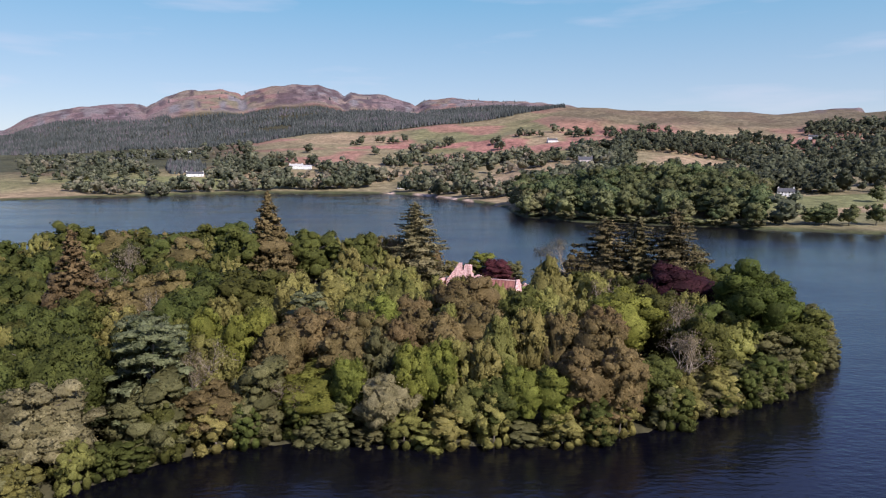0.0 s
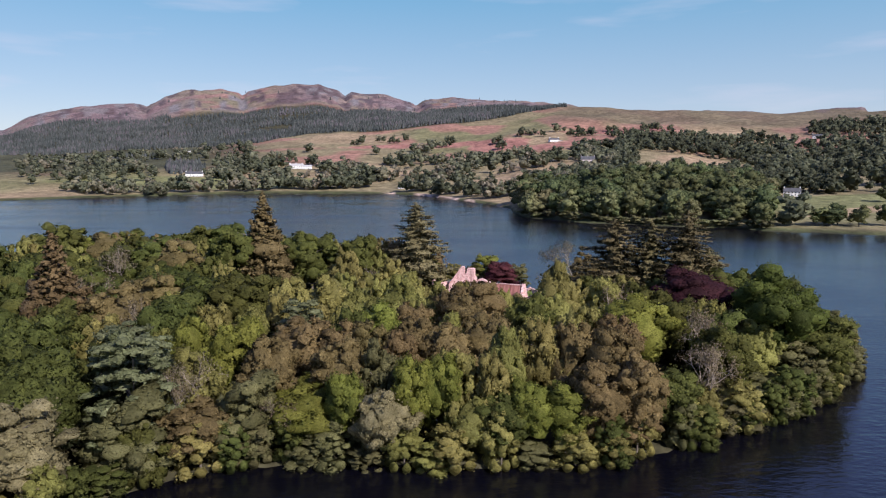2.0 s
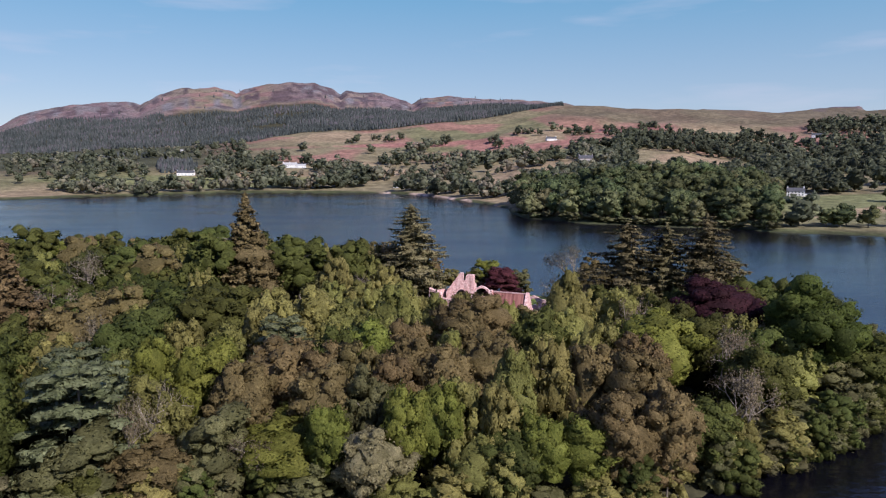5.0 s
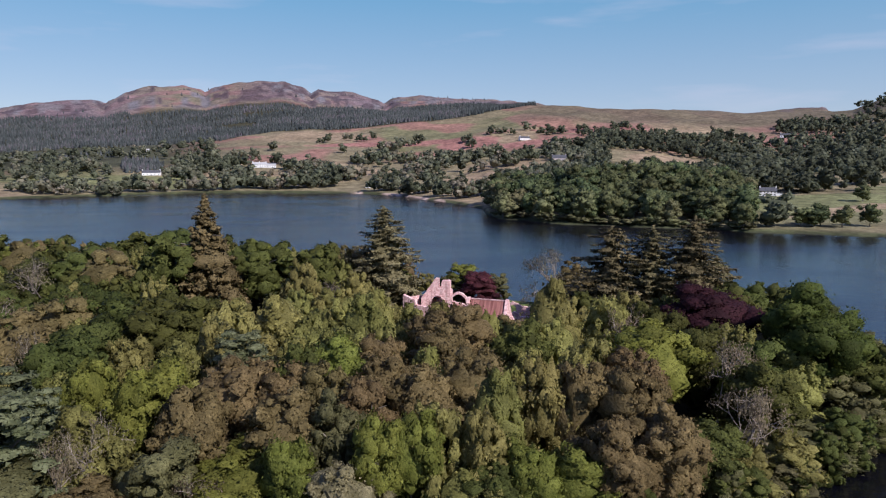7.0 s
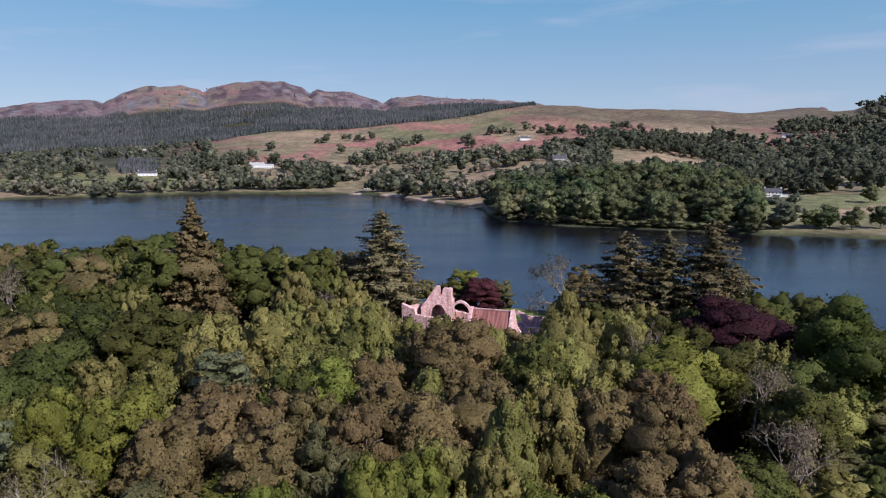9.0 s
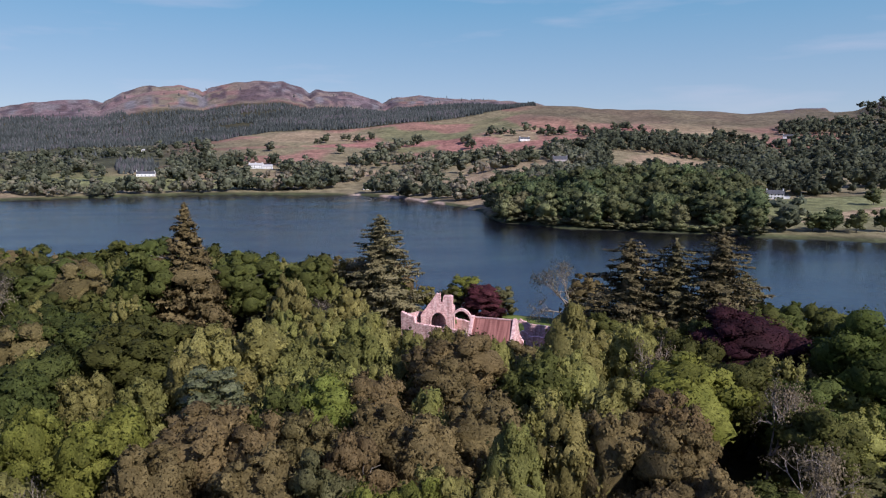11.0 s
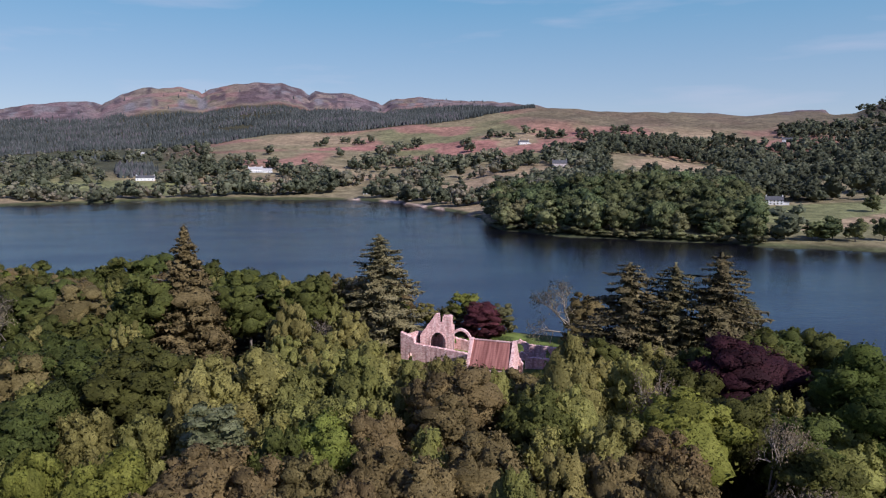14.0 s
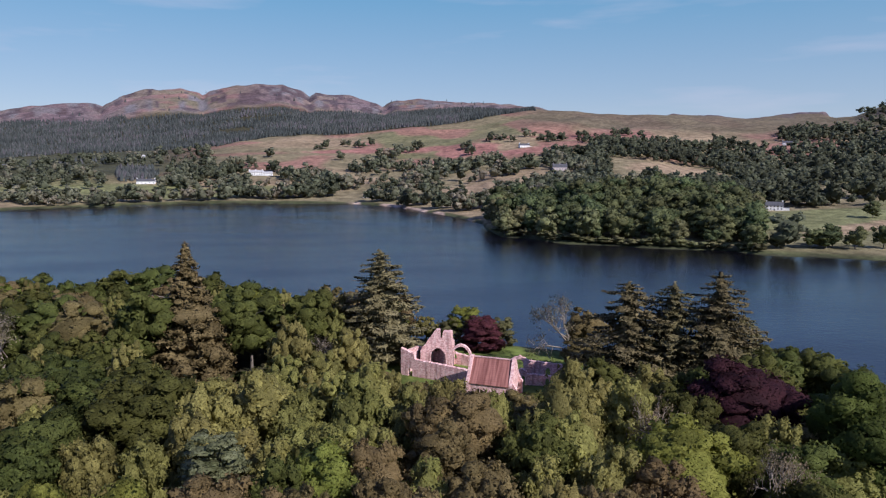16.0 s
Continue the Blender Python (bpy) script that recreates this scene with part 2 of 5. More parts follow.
PALE_BARK = bark("pale_bark", (0.19, 0.155, 0.12), (0.38, 0.32, 0.26))
PINK_STONE = stone("pink_sandstone", (0.52, 0.28, 0.26), (0.69, 0.42, 0.39), (0.80, 0.58, 0.54))
STONE_SLATES = slates("red_stone_slates", (0.16, 0.055, 0.045), (0.37, 0.165, 0.135))
WHITE_WALL = painted("white_harling", (0.80, 0.79, 0.76))
GREY_WALL = painted("grey_stone_wall", (0.56, 0.48, 0.46))
DARK_SLATE = slates("grey_slates", (0.05, 0.05, 0.055), (0.11, 0.11, 0.12))
PALE_SLATE = slates("pale_slates", (0.30, 0.29, 0.28), (0.46, 0.45, 0.44))
GLASS = pane_glass()
WATER = lake_water()
LAND = land()


# ---------------------------------------------------------------- the lie of the land
WATCH = (0.0, 27.0)  # the point that bearings over the lake are taken from
ISLAND = [(-60, 60), (-46, 79), (-28, 87), (-10, 85), (12, 84), (32, 87), (50, 97), (66, 106), (86, 122), (98, 140), (101, 160), (94, 188),
          (72, 210), (45, 226), (20, 236), (-20, 250), (-70, 266), (-120, 272), (-165, 262), (-190, 225), (-195, 170), (-170, 110), (-120, 66), (-85, 46)]
# bearing (degrees, right of ahead) and distance of the lake's far shore
SHORE_BEARING = [-180, -90, -45, -30.8, -24, -18, -10.5, -4.4, -1.4, 1.2, 3.3, 5.1, 6.0, 6.5, 8, 12.6, 18, 26, 29.5, 36, 60, 100, 180]
SHORE_DISTANCE = [800, 950, 900, 900, 918, 926, 890, 861, 807, 730, 680, 632, 600, 545, 502, 473, 460, 459, 452, 460, 520, 700, 800]
# heights of the low ground at 1150 m, of the middle hill at 1900 m and of the ridge at 3300 m, by bearing
LOW_BEARING = [-180, -60, -31, -13, -4, 4, 9, 14, 20, 28, 36, 60, 180]
LOW_HEIGHT = [25, 25, 22, 33, 36, 44, 54, 52, 50, 34, 50, 50, 25]
MID_BEARING = [-180, -60, -31, -20, -14, -4, 3, 7, 10, 14, 18, 27, 34, 36, 45, 180]
MID_HEIGHT = [60, 60, 64, 82, 116, 140, 156, 174, 187, 184, 170, 156, 162, 190, 190, 60]
RIDGE_BEARING = [-180, -60, -38, -33.6, -32, -30.5, -28.4, -25.1, -24.2, -22.6, -20.4, -18.4, -16.8, -15, -12.8, -10.6, -8.8, -8.5, -7.9, -5.1, -3.7, -2.2, -1.3, 1.1, 3.4, 7.3, 10.6, 14.3, 17.9, 21.4, 24.7, 26.8, 29.1, 32.1, 32.8, 34.6, 35.8, 55, 180]
RIDGE_HEIGHT = [180, 160, 150, 167, 222, 252, 277, 290, 288, 331, 365, 369, 349, 379, 393, 400, 364, 353, 367, 350, 329, 307, 337, 342, 327, 314, 292, 214, 178, 256, 246, 215, 240, 249, 181, 202, 173, 220, 180]


def value_noise(x, y, size, seed=0):
    """Smooth noise between -1 and 1, with humps of about the given size in metres."""
    x, y = np.asarray(x, float) / size, np.asarray(y, float) / size
    i, j = np.floor(x).astype(np.int64), np.floor(y).astype(np.int64)
    u, v = x - i, y - j
    u, v = u * u * (3 - 2 * u), v * v * (3 - 2 * v)

    def corner(a, b):
        h = (a * 374761393 + b * 668265263 + seed * 974634777) & 0xFFFFFFFF
        h = ((h ^ (h >> 13)) * 1274126177) & 0xFFFFFFFF
        return ((h ^ (h >> 16)) & 0xFFFF) / 32767.5 - 1

    low = corner(i, j) * (1 - u) + corner(i + 1, j) * u
    high = corner(i, j + 1) * (1 - u) + corner(i + 1, j + 1) * u
    return low * (1 - v) + high * v


def inside_by(x, y, ring):
    """How far a place lies inside a closed outline, in metres (negative: outside)."""
    x, y = np.asarray(x, float), np.asarray(y, float)
    nearest, within = np.full(x.shape, 1e9), np.zeros(x.shape, bool)
    for (ax, ay), (bx, by) in zip(ring, ring[1:] + ring[:1]):
        dx, dy = bx - ax, by - ay
        k = np.clip(((x - ax) * dx + (y - ay) * dy) / (dx * dx + dy * dy), 0, 1)
        nearest = np.minimum(nearest, np.hypot(x - ax - k * dx, y - ay - k * dy))
        cross = (ay > y) != (by > y)
        within ^= cross & (x < dx * (y - ay) / (dy if dy else 1e-9) + ax)
    return np.where(within, nearest, -nearest)


def rounded(ring, rounds=2):
    for _ in range(rounds):
        ring = [p for (ax, ay), (bx, by) in zip(ring, ring[1:] + ring[:1])
                for p in ((0.75 * ax + 0.25 * bx, 0.75 * ay + 0.25 * by), (0.25 * ax + 0.75 * bx, 0.25 * ay + 0.75 * by))]
    return ring


ISLAND = rounded(ISLAND, 1)


def polar(x, y):
    dx, dy = np.asarray(x, float) - WATCH[0], np.asarray(y, float) - WATCH[1]
    return np.degrees(np.arctan2(dx, dy)), np.hypot(dx, dy)


def shore(bearing):
    return np.interp(bearing, SHORE_BEARING, SHORE_DISTANCE)


def ground(x, y):
    """The height of the ground; below 0 it is the bed of the lake."""
    x, y = np.asarray(x, float), np.asarray(y, float)
    bearing, far = polar(x, y)
    edge = shore(bearing) + 5 * value_noise(x, y, 28, 3) + 2 * value_noise(x, y, 9, 4)
    low, mid = np.interp(bearing, LOW_BEARING, LOW_HEIGHT), np.interp(bearing, MID_BEARING, MID_HEIGHT)
    ridge = np.interp(bearing, RIDGE_BEARING, RIDGE_HEIGHT)

    def slope(r):
        a = np.clip((r - edge) / (1150 - edge), 0, None)
        h = np.where(r < 1150, low * a ** 1.35, 0)
        h = np.where((r >= 1150) & (r < 1900), low + (mid - low) * (r - 1150) / 750, h)
        h = np.where((r >= 1900) & (r < 3300), mid + (ridge - mid) * (r - 1900) / 1400, h)
        return np.where(r >= 3300, ridge - 0.07 * (r - 3300), h)

    h = 0.25 * slope(far - 70) + 0.5 * slope(far) + 0.25 * slope(far + 70)
    h = np.where(far > 3150, slope(far), h)
    inland = far - edge
    rough = np.clip(inland / 900, 0, 1)
    h = h + rough * (7 * value_noise(x, y, 160, 1) + 2.5 * value_noise(x, y, 45, 2))
    crags = np.clip((far - 2400) / 500, 0, 1)
    h = h + crags * (9 * np.abs(value_noise(x, y, 120, 5)) + 5 * value_noise(x, y, 40, 6) - 4)
    for gully in (-24.2, -16.8, -8.5, -2.2, 14.6, 26.8):  # clefts that part the summits
        h = h - crags * 11 * np.exp(-(((bearing - gully + 0.35 * value_noise(x, y, 150, 9)) / 0.28) ** 2))
    mound = 16 * np.exp(-((x - 196) / 72) ** 2 - ((y - 575) / 62) ** 2)  # the wooded rise on the near promontory
    h = h + mound * np.clip(inland / 40, 0, 1)
    land = np.where(inland > 0, h + 1.3 * (1 - np.exp(-inland / 6)), np.maximum(inland * 0.12, -4))
    d = inside_by(x, y, ISLAND) + 1.5 * value_noise(x, y, 14, 7)
    isle = np.where(d > 0, 1.1 * (1 - np.exp(-d / 8)) + 0.25 * value_noise(x, y, 20, 8) * np.clip(d / 20, 0, 1), np.maximum(d * 0.3, -4))
    return np.maximum(land, isle)


def on_ground(x, y):
    return float(ground(np.array([x]), np.array([y]))[0])


# ---------------------------------------------------------------- meshes
def mesh_from(name, verts, faces, mat, smooth=False, tone=None, normals=None, loose=None):
    """A mesh from arrays of corners and of triangles or quads."""
    verts, faces = np.asarray(verts, float), np.asarray(faces, int)
    me = bpy.data.meshes.new(name)
    me.vertices.add(len(verts))
    me.vertices.foreach_set("co", verts.ravel())
    k = faces.shape[1]
    me.loops.add(faces.size)
    me.loops.foreach_set("vertex_index", faces.ravel().astype(np.int32))
    me.polygons.add(len(faces))
    me.polygons.foreach_set("loop_start", np.arange(0, faces.size, k, dtype=np.int32))
    me.polygons.foreach_set("use_smooth", np.full(len(faces), smooth))
    if tone is not None:
        me.attributes.new("tone", "FLOAT", "POINT").data.foreach_set("value", np.asarray(tone, np.float32))
    if loose is not None:
        me.attributes.new("loose", "FLOAT", "POINT").data.foreach_set("value", np.asarray(loose, np.float32))
    me.update(calc_edges=True)
    me.materials.append(mat)
    if normals is not None:  # leaves take the light as the bough that they cover does
        me.polygons.foreach_set("use_smooth", np.full(len(faces), True))
        me.normals_split_custom_set_from_vertices(np.asarray(normals, np.float32))
    return me


def part(name, data, mat=None, parent=None, label=""):
    """Links a mesh or bmesh as one object under a thing."""
    if isinstance(data, bmesh.types.BMesh):
        me = bpy.data.meshes.new(name)
        data.to_mesh(me)
        data.free()
        data = me
        data.materials.append(mat)
    ob = new(name, data)
    ob.parent = parent
    return tagged(ob, label)


def box(bm, x0, y0, z0, x1, y1, z1):
    v = [bm.verts.new(p) for p in ((x0, y0, z0), (x1, y0, z0), (x1, y1, z0), (x0, y1, z0), (x0, y0, z1), (x1, y0, z1), (x1, y1, z1), (x0, y1, z1))]
    for f in ((3, 2, 1, 0), (4, 5, 6, 7), (0, 1, 5, 4), (1, 2, 6, 5), (2, 3, 7, 6), (3, 0, 4, 7)):
        bm.faces.new([v[i] for i in f])
    return v


# ---------------------------------------------------------------- ground and water
def smoothed(value, low, high):
    k = np.clip((value - low) / (high - low), 0, 1)
    return k * k * (3 - 2 * k)


def patch(x, y, cx, cy, rx, ry, turn=0.0):
    """1 inside an uneven oval, 0 outside."""
    a = radians(turn)
    u, v = (x - cx) * math.cos(a) + (y - cy) * math.sin(a), (y - cy) * math.cos(a) - (x - cx) * math.sin(a)
    d = np.hypot(u / rx, v / ry) + 0.22 * value_noise(x, y, 0.5 * min(rx, ry), 11)
    return 1 - smoothed(d, 0.85, 1.1)


PLANTED_BEARING = [-32, -27, -21, -16, -13.5, -10.5, -6, 0, 4, 7.3, 10.4]
PLANTED_FROM = [1800, 1840, 1780, 1690, 1740, 1790, 1800, 1800, 1830, 1880, 1935]


def cover_of(x, y, z):
    """The land's colour: sand at the lake, pasture, rough moor with bracken, heather and rock on the ridge."""
    bearing, far = polar(x, y)
    inland = far - shore(bearing)
    turf, rough, dry = np.array((0.132, 0.134, 0.060)), np.array((0.188, 0.156, 0.090)), np.array((0.275, 0.198, 0.124))
    bracken, heather, rock = np.array((0.270, 0.130, 0.105)), np.array((0.150, 0.112, 0.118)), np.array((0.150, 0.136, 0.138))
    sand, litter, scrub = np.array((0.420, 0.310, 0.240)), np.array((0.060, 0.055, 0.030)), np.array((0.060, 0.060, 0.034))
    col = np.empty(x.shape + (3,))
    col[...] = rough

    def lay(colour, amount):
        col[...] = col + (colour - col) * np.clip(amount, 0, 1)[..., None]

    lay(dry, 0.7 * smoothed(value_noise(x, y, 130, 12), -0.1, 0.6))
    lay(turf, 0.65 * smoothed(value_noise(x, y, 170, 13), 0.0, 0.5))
    hill = smoothed(far, 1120, 1230)
    lay(bracken, 0.75 * hill * smoothed(value_noise(x, y, 95, 14), 0.05, 0.4))
    for cx, cy, rx, ry, turn in ((105, 1345, 62, 75, -10), (200, 1265, 60, 30, 10), (20, 1400, 70, 30, 0), (370, 1445, 120, 30, 5), (-120, 1430, 110, 30, 0)):
        lay(bracken, 0.95 * patch(x, y, cx, cy, rx, ry, turn))
    lay(scrub, hill * (1 - smoothed(far, 2200, 2700)) * smoothed(-bearing, 12, 22))
    for cx, cy, rx, ry, turn in ((-300, 985, 140, 52, 12), (-450, 985, 130, 45, 18), (345, 560, 95, 62, 20), (560, 640, 150, 60, 20), (640, 830, 120, 60, 0)):
        lay(turf * 1.15, patch(x, y, cx, cy, rx, ry, turn))
    for cx, cy, rx, ry, turn in ((85, 900, 60, 40, 0), (395, 1030, 70, 60, 0), (340, 512, 70, 14, 25), (-90, 1080, 60, 30, 0)):
        lay(dry, 0.9 * patch(x, y, cx, cy, rx, ry, turn))
    edge = np.interp(bearing, PLANTED_BEARING, PLANTED_FROM)
    lay(litter * 0.8, smoothed(far, edge - 15, edge + 10) * (1 - smoothed(far, 2430, 2560)) * (bearing < 7.3))
    upland = smoothed(far, 2430, 2650)
    along, down = np.radians(bearing) * 3000, far * 0.16  # streaks that run down the slopes
    lay(heather, upland * (0.6 + 0.4 * value_noise(along, down, 200, 15)))
    lay(rock, upland * smoothed(value_noise(along, down, 40, 16), 0.1, 0.5))
    lay(heather * 0.58, upland * smoothed(value_noise(along, down, 22, 18) + 0.5 * value_noise(along, down, 110, 19), 0.15, 0.5))
    lay(bracken * 0.5, 0.15 * upland * smoothed(value_noise(along, down, 160, 20), 0.1, 0.5))
    lay(np.array((0.128, 0.102, 0.066)), 0.9 * smoothed(bearing, 7, 11) * smoothed(far, 1500, 1700) * (1 - smoothed(far, 2500, 2800)))
    lay(heather * 0.75, smoothed(bearing, 9, 13) * smoothed(far, 2000, 2500) * smoothed(value_noise(along, down, 60, 22) + 0.4 * value_noise(along, down, 20, 23), 0.05, 0.45))
    lay(bracken * 0.55, 0.7 * smoothed(bearing, 9, 12) * patch(x, y, 380, 1470, 130, 9, 8))
    beach = smoothed(bearing, -6, -4.5) * (1 - smoothed(bearing, 4.6, 5.6))
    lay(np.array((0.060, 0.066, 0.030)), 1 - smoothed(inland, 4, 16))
    lay(sand, beach * (value_noise(x, y, 50, 17) > -0.3) * (1 - smoothed(inland, 5, 12)))
    d = inside_by(x, y, ISLAND)
    lay(litter, d > -12)
    lawn = np.maximum(patch(x, y, 8, 201, 36, 28, -25), patch(x, y, 28, 218, 26, 12, -20))
    lay(np.array((0.120, 0.150, 0.036)), lawn * (d > 2))
    lay(np.array((0.03, 0.028, 0.022)), z < -0.25)
    return col


def build_land():
    bearings = np.concatenate([np.arange(-180, -42, 3.0), np.arange(-42, 42, 0.24), np.arange(42, 180.1, 3.0)])
    reach = np.concatenate([np.arange(1, 285, 4.5), np.arange(285, 440, 22), np.arange(440, 1000, 7), np.arange(1000, 2000, 18), np.arange(2000, 2500, 30), np.arange(2500, 3400, 18), np.arange(3400, 4500, 60), [4500, 4900]])
    b, r = np.meshgrid(np.radians(bearings), reach, indexing="ij")
    x, y = WATCH[0] + r * np.sin(b), WATCH[1] + r * np.cos(b)
    z = ground(x, y)
    n, k = x.shape
    i, j = np.meshgrid(np.arange(n - 1), np.arange(k - 1), indexing="ij")
    a = (i * k + j).ravel()
    me = mesh_from("ground", np.stack([x, y, z], -1).reshape(-1, 3), np.stack([a, a + k, a + k + 1, a + 1], -1)[:, ::-1], LAND, True)
    colour = np.ones((n * k, 4), np.float32)
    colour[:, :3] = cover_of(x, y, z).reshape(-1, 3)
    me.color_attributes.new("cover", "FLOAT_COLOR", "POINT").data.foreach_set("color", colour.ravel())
    ob = tagged(new("ground", me), "rough grass, moor and bracken hills round a lake, with a wooded island", "ground", kind="structure")
    return ob


def build_water():
    turn = np.linspace(0, 2 * np.pi, 97)[:-1]
    reach = np.array([0.0, 60, 140, 260, 420, 700, 1100, 1500])
    verts = [(WATCH[0] + r * math.sin(a), WATCH[1] + r * math.cos(a), 0.0) for r in reach[1:] for a in turn] + [(*WATCH, 0.0)]
    n, faces = len(turn), []
    for ring in range(len(reach) - 2):
        for i in range(n):
            j = (i + 1) % n
            faces.append((ring * n + i, ring * n + j, (ring + 1) * n + j, (ring + 1) * n + i))
    me = bpy.data.meshes.new("water")
    me.from_pydata(verts, [], [f[::-1] for f in faces] + [(i, len(verts) - 1, (i + 1) % n)[::1] for i in range(n)])
    me.materials.append(WATER)
    me.update()
    return tagged(new("water", me), "dark lake water with small wind ripples, reflecting blue sky", "lake", kind="structure")


build_land()
build_water()

# ---------------------------------------------------------------- trees
def rough_ball():
    """A ball of thirty-two triangles."""
    v = [(1, 0, 0), (-1, 0, 0), (0, 1, 0), (0, -1, 0), (0, 0, 1), (0, 0, -1)]
    f = []
    for t in ((0, 2, 4), (2, 1, 4), (1, 3, 4), (3, 0, 4), (2, 0, 5), (1, 2, 5), (3, 1, 5), (0, 3, 5)):
        m = []
        for a, b in ((t[0], t[1]), (t[1], t[2]), (t[2], t[0])):
            p = tuple((np.array(v[a], float) + v[b]) / math.sqrt(2))
            if p not in v:
                v.append(p)
            m.append(v.index(p))
        f += [(t[0], m[0], m[2]), (m[0], t[1], m[1]), (m[2], m[1], t[2]), (m[0], m[1], m[2])]
    return np.array(v, float), np.array(f)


BALL = rough_ball()


def unit(v):
    return v / np.maximum(np.linalg.norm(v, axis=-1, keepdims=True), 1e-9)


def sprays(points, normals, size, rng, wild=0.6, tall=1.0):
    """Small pointed leaf sprays that lie roughly across the given normals: corners, triangles and the normals of their bough."""
    n = len(points)
    facing = unit(normals + wild * rng.normal(size=(n, 3)))
    facing *= np.where((facing * normals).sum(1) < 0, -1, 1)[:, None]
    side = unit(np.cross(facing, rng.normal(size=(n, 3)) * (1, 1, 0.2) + (0, 0, 1e-3)))
    if tall > 1:
        side = unit(np.cross(facing, (0, 0, 1.0)) + 0.25 * rng.normal(size=(n, 3)))
    up = np.cross(facing, side)
    s = (size * rng.uniform(0.55, 1.45, n))[:, None]
    skew = rng.uniform(-0.6, 0.6, (n, 1))
    corners = np.stack([points - side * s, points + side * s, points + (up * tall * 1.5 + side * skew) * s], 1)
    lit = unit(normals + 0.3 * rng.normal(size=(n, 3)))
    return corners.reshape(-1, 3), np.arange(3 * n).reshape(-1, 3), np.repeat(lit, 3, 0)


def balls(centres, radii, rng, uneven=0.2, lean=None):
    """Uneven closed clumps: corners, triangles and the normals that they are lit by."""
    bv, bf = BALL
    n = len(centres)
    v = centres[:, None] + bv[None] * radii[:, None] * (1 + uneven * rng.uniform(-1, 1, (n, len(bv), 1)))
    f = bf[None] + (np.arange(n) * len(bv))[:, None, None]
    nrm = np.tile(bv[None], (n, 1, 1))
    if lean is not None:
        nrm = 0.75 * nrm + 0.5 * lean[:, None]
    return v.reshape(-1, 3), f.reshape(-1, 3), unit(nrm + 0.12 * rng.normal(size=nrm.shape)).reshape(-1, 3)


def lobed(lobes, clumps, leaves, size, rng, puff=0.5, wild=0.7, tall=1.0, heart=0.74, under=0.25):
    """A crown: leafy clumps, each with loose sprays, over the outside of a cluster of lobes (centre, three radii)."""
    c, r = np.array([l[0] for l in lobes]), np.array([l[1] for l in lobes])
    pieces = []
    if clumps:
        area = (r[:, 0] * r[:, 1] + r[:, 0] * r[:, 2] + r[:, 1] * r[:, 2])
        pick = rng.choice(len(lobes), clumps * 4, p=area / area.sum())
        way = unit(rng.normal(size=(clumps * 4, 3)))
        pts = c[pick] + way * r[pick] * rng.uniform(0.72, 1.02, (clumps * 4, 1))
        depth = np.linalg.norm((pts[:, None] - c[None]) / r[None], axis=-1)
        depth[np.arange(len(pts)), pick] = 9
        keep = (depth.min(1) > 0.82) & ((way[:, 2] > -0.3) | (rng.random(len(pts)) < under))
        pts, way, pick = pts[keep][:clumps], way[keep][:clumps], pick[keep][:clumps]
        out = unit(0.75 * unit(way / r[pick]) + 0.3 * unit(pts - c.mean(0)) + (0, 0, 0.12))
        girth = puff * (r[pick].min(1) * rng.uniform(0.6, 1.35, len(pts)))[:, None] * (1, 1, 0.85 * max(1, tall))
        pieces.append(balls(pts, girth * rng.uniform(0.75, 1.3, girth.shape), rng, 0.42, out))
        which = np.repeat(np.arange(len(pts)), max(1, leaves // max(1, len(pts))))
        off = unit(rng.normal(size=(len(which), 3)) + 0.7 * out[which])
        lift = unit(0.7 * off + 0.5 * out[which] + 0.1 * rng.normal(size=off.shape))
        deep = rng.choice(len(lobes), leaves // 3, p=area / area.sum())
        side = unit(rng.normal(size=(len(deep), 3)) + (0, 0, 0.4))
        pieces.append(sprays(c[deep] + side * r[deep] * rng.uniform(0.75, 1.05, (len(deep), 1)), side, size, rng, wild, tall))
        pieces.append(sprays(pts[which] + off * girth[which] * rng.uniform(0.85, 1.6, (len(which), 1)), lift, size, rng, wild, tall))
    else:
        way = unit(rng.normal(size=(leaves, 3)) + (0, 0, 0.5))
        pick = rng.integers(len(c), size=leaves)
        pieces.append(sprays(c[pick] + way * r[pick] * rng.uniform(0.8, 1.15, (leaves, 1)), way, size, rng, wild, tall))
    if heart:
        pieces.append(balls(c, r * heart, rng, 0.15, unit(c - c.mean(0) + (0, 0, 0.5))))
    return joined([(*p, np.full(len(p[0]), float(len(p[0]) == 3 * len(p[1])))) for p in pieces])


def tube(path, radii, sides=5):
    path = np.asarray(path, float)
    verts, faces = [], []
    for i, (p, r) in enumerate(zip(path, radii)):
        along = unit(path[min(i + 1, len(path) - 1)] - path[max(i - 1, 0)])
        a = unit(np.cross(along, (0.3, 1, 0.2)))
        b = np.cross(along, a)
        for k in range(sides):
            t = 2 * math.pi * k / sides
            verts.append(p + r * (a * math.cos(t) + b * math.sin(t)))
        if i:
            for k in range(sides):
                l = (k + 1) % sides
                q = (i - 1) * sides
                faces += [(q + k, q + l, q + sides + l), (q + k, q + sides + l, q + sides + k)]
    return np.array(verts), np.array(faces)


def joined(pieces):
    verts, faces, n = [], [], 0
    for p in pieces:
        verts.append(p[0])
        faces.append(p[1] + n)
        n += len(p[0])
    out = np.concatenate(verts), np.concatenate(faces)
    return out + tuple(np.concatenate([p[k] for p in pieces]) for k in range(2, len(pieces[0])))


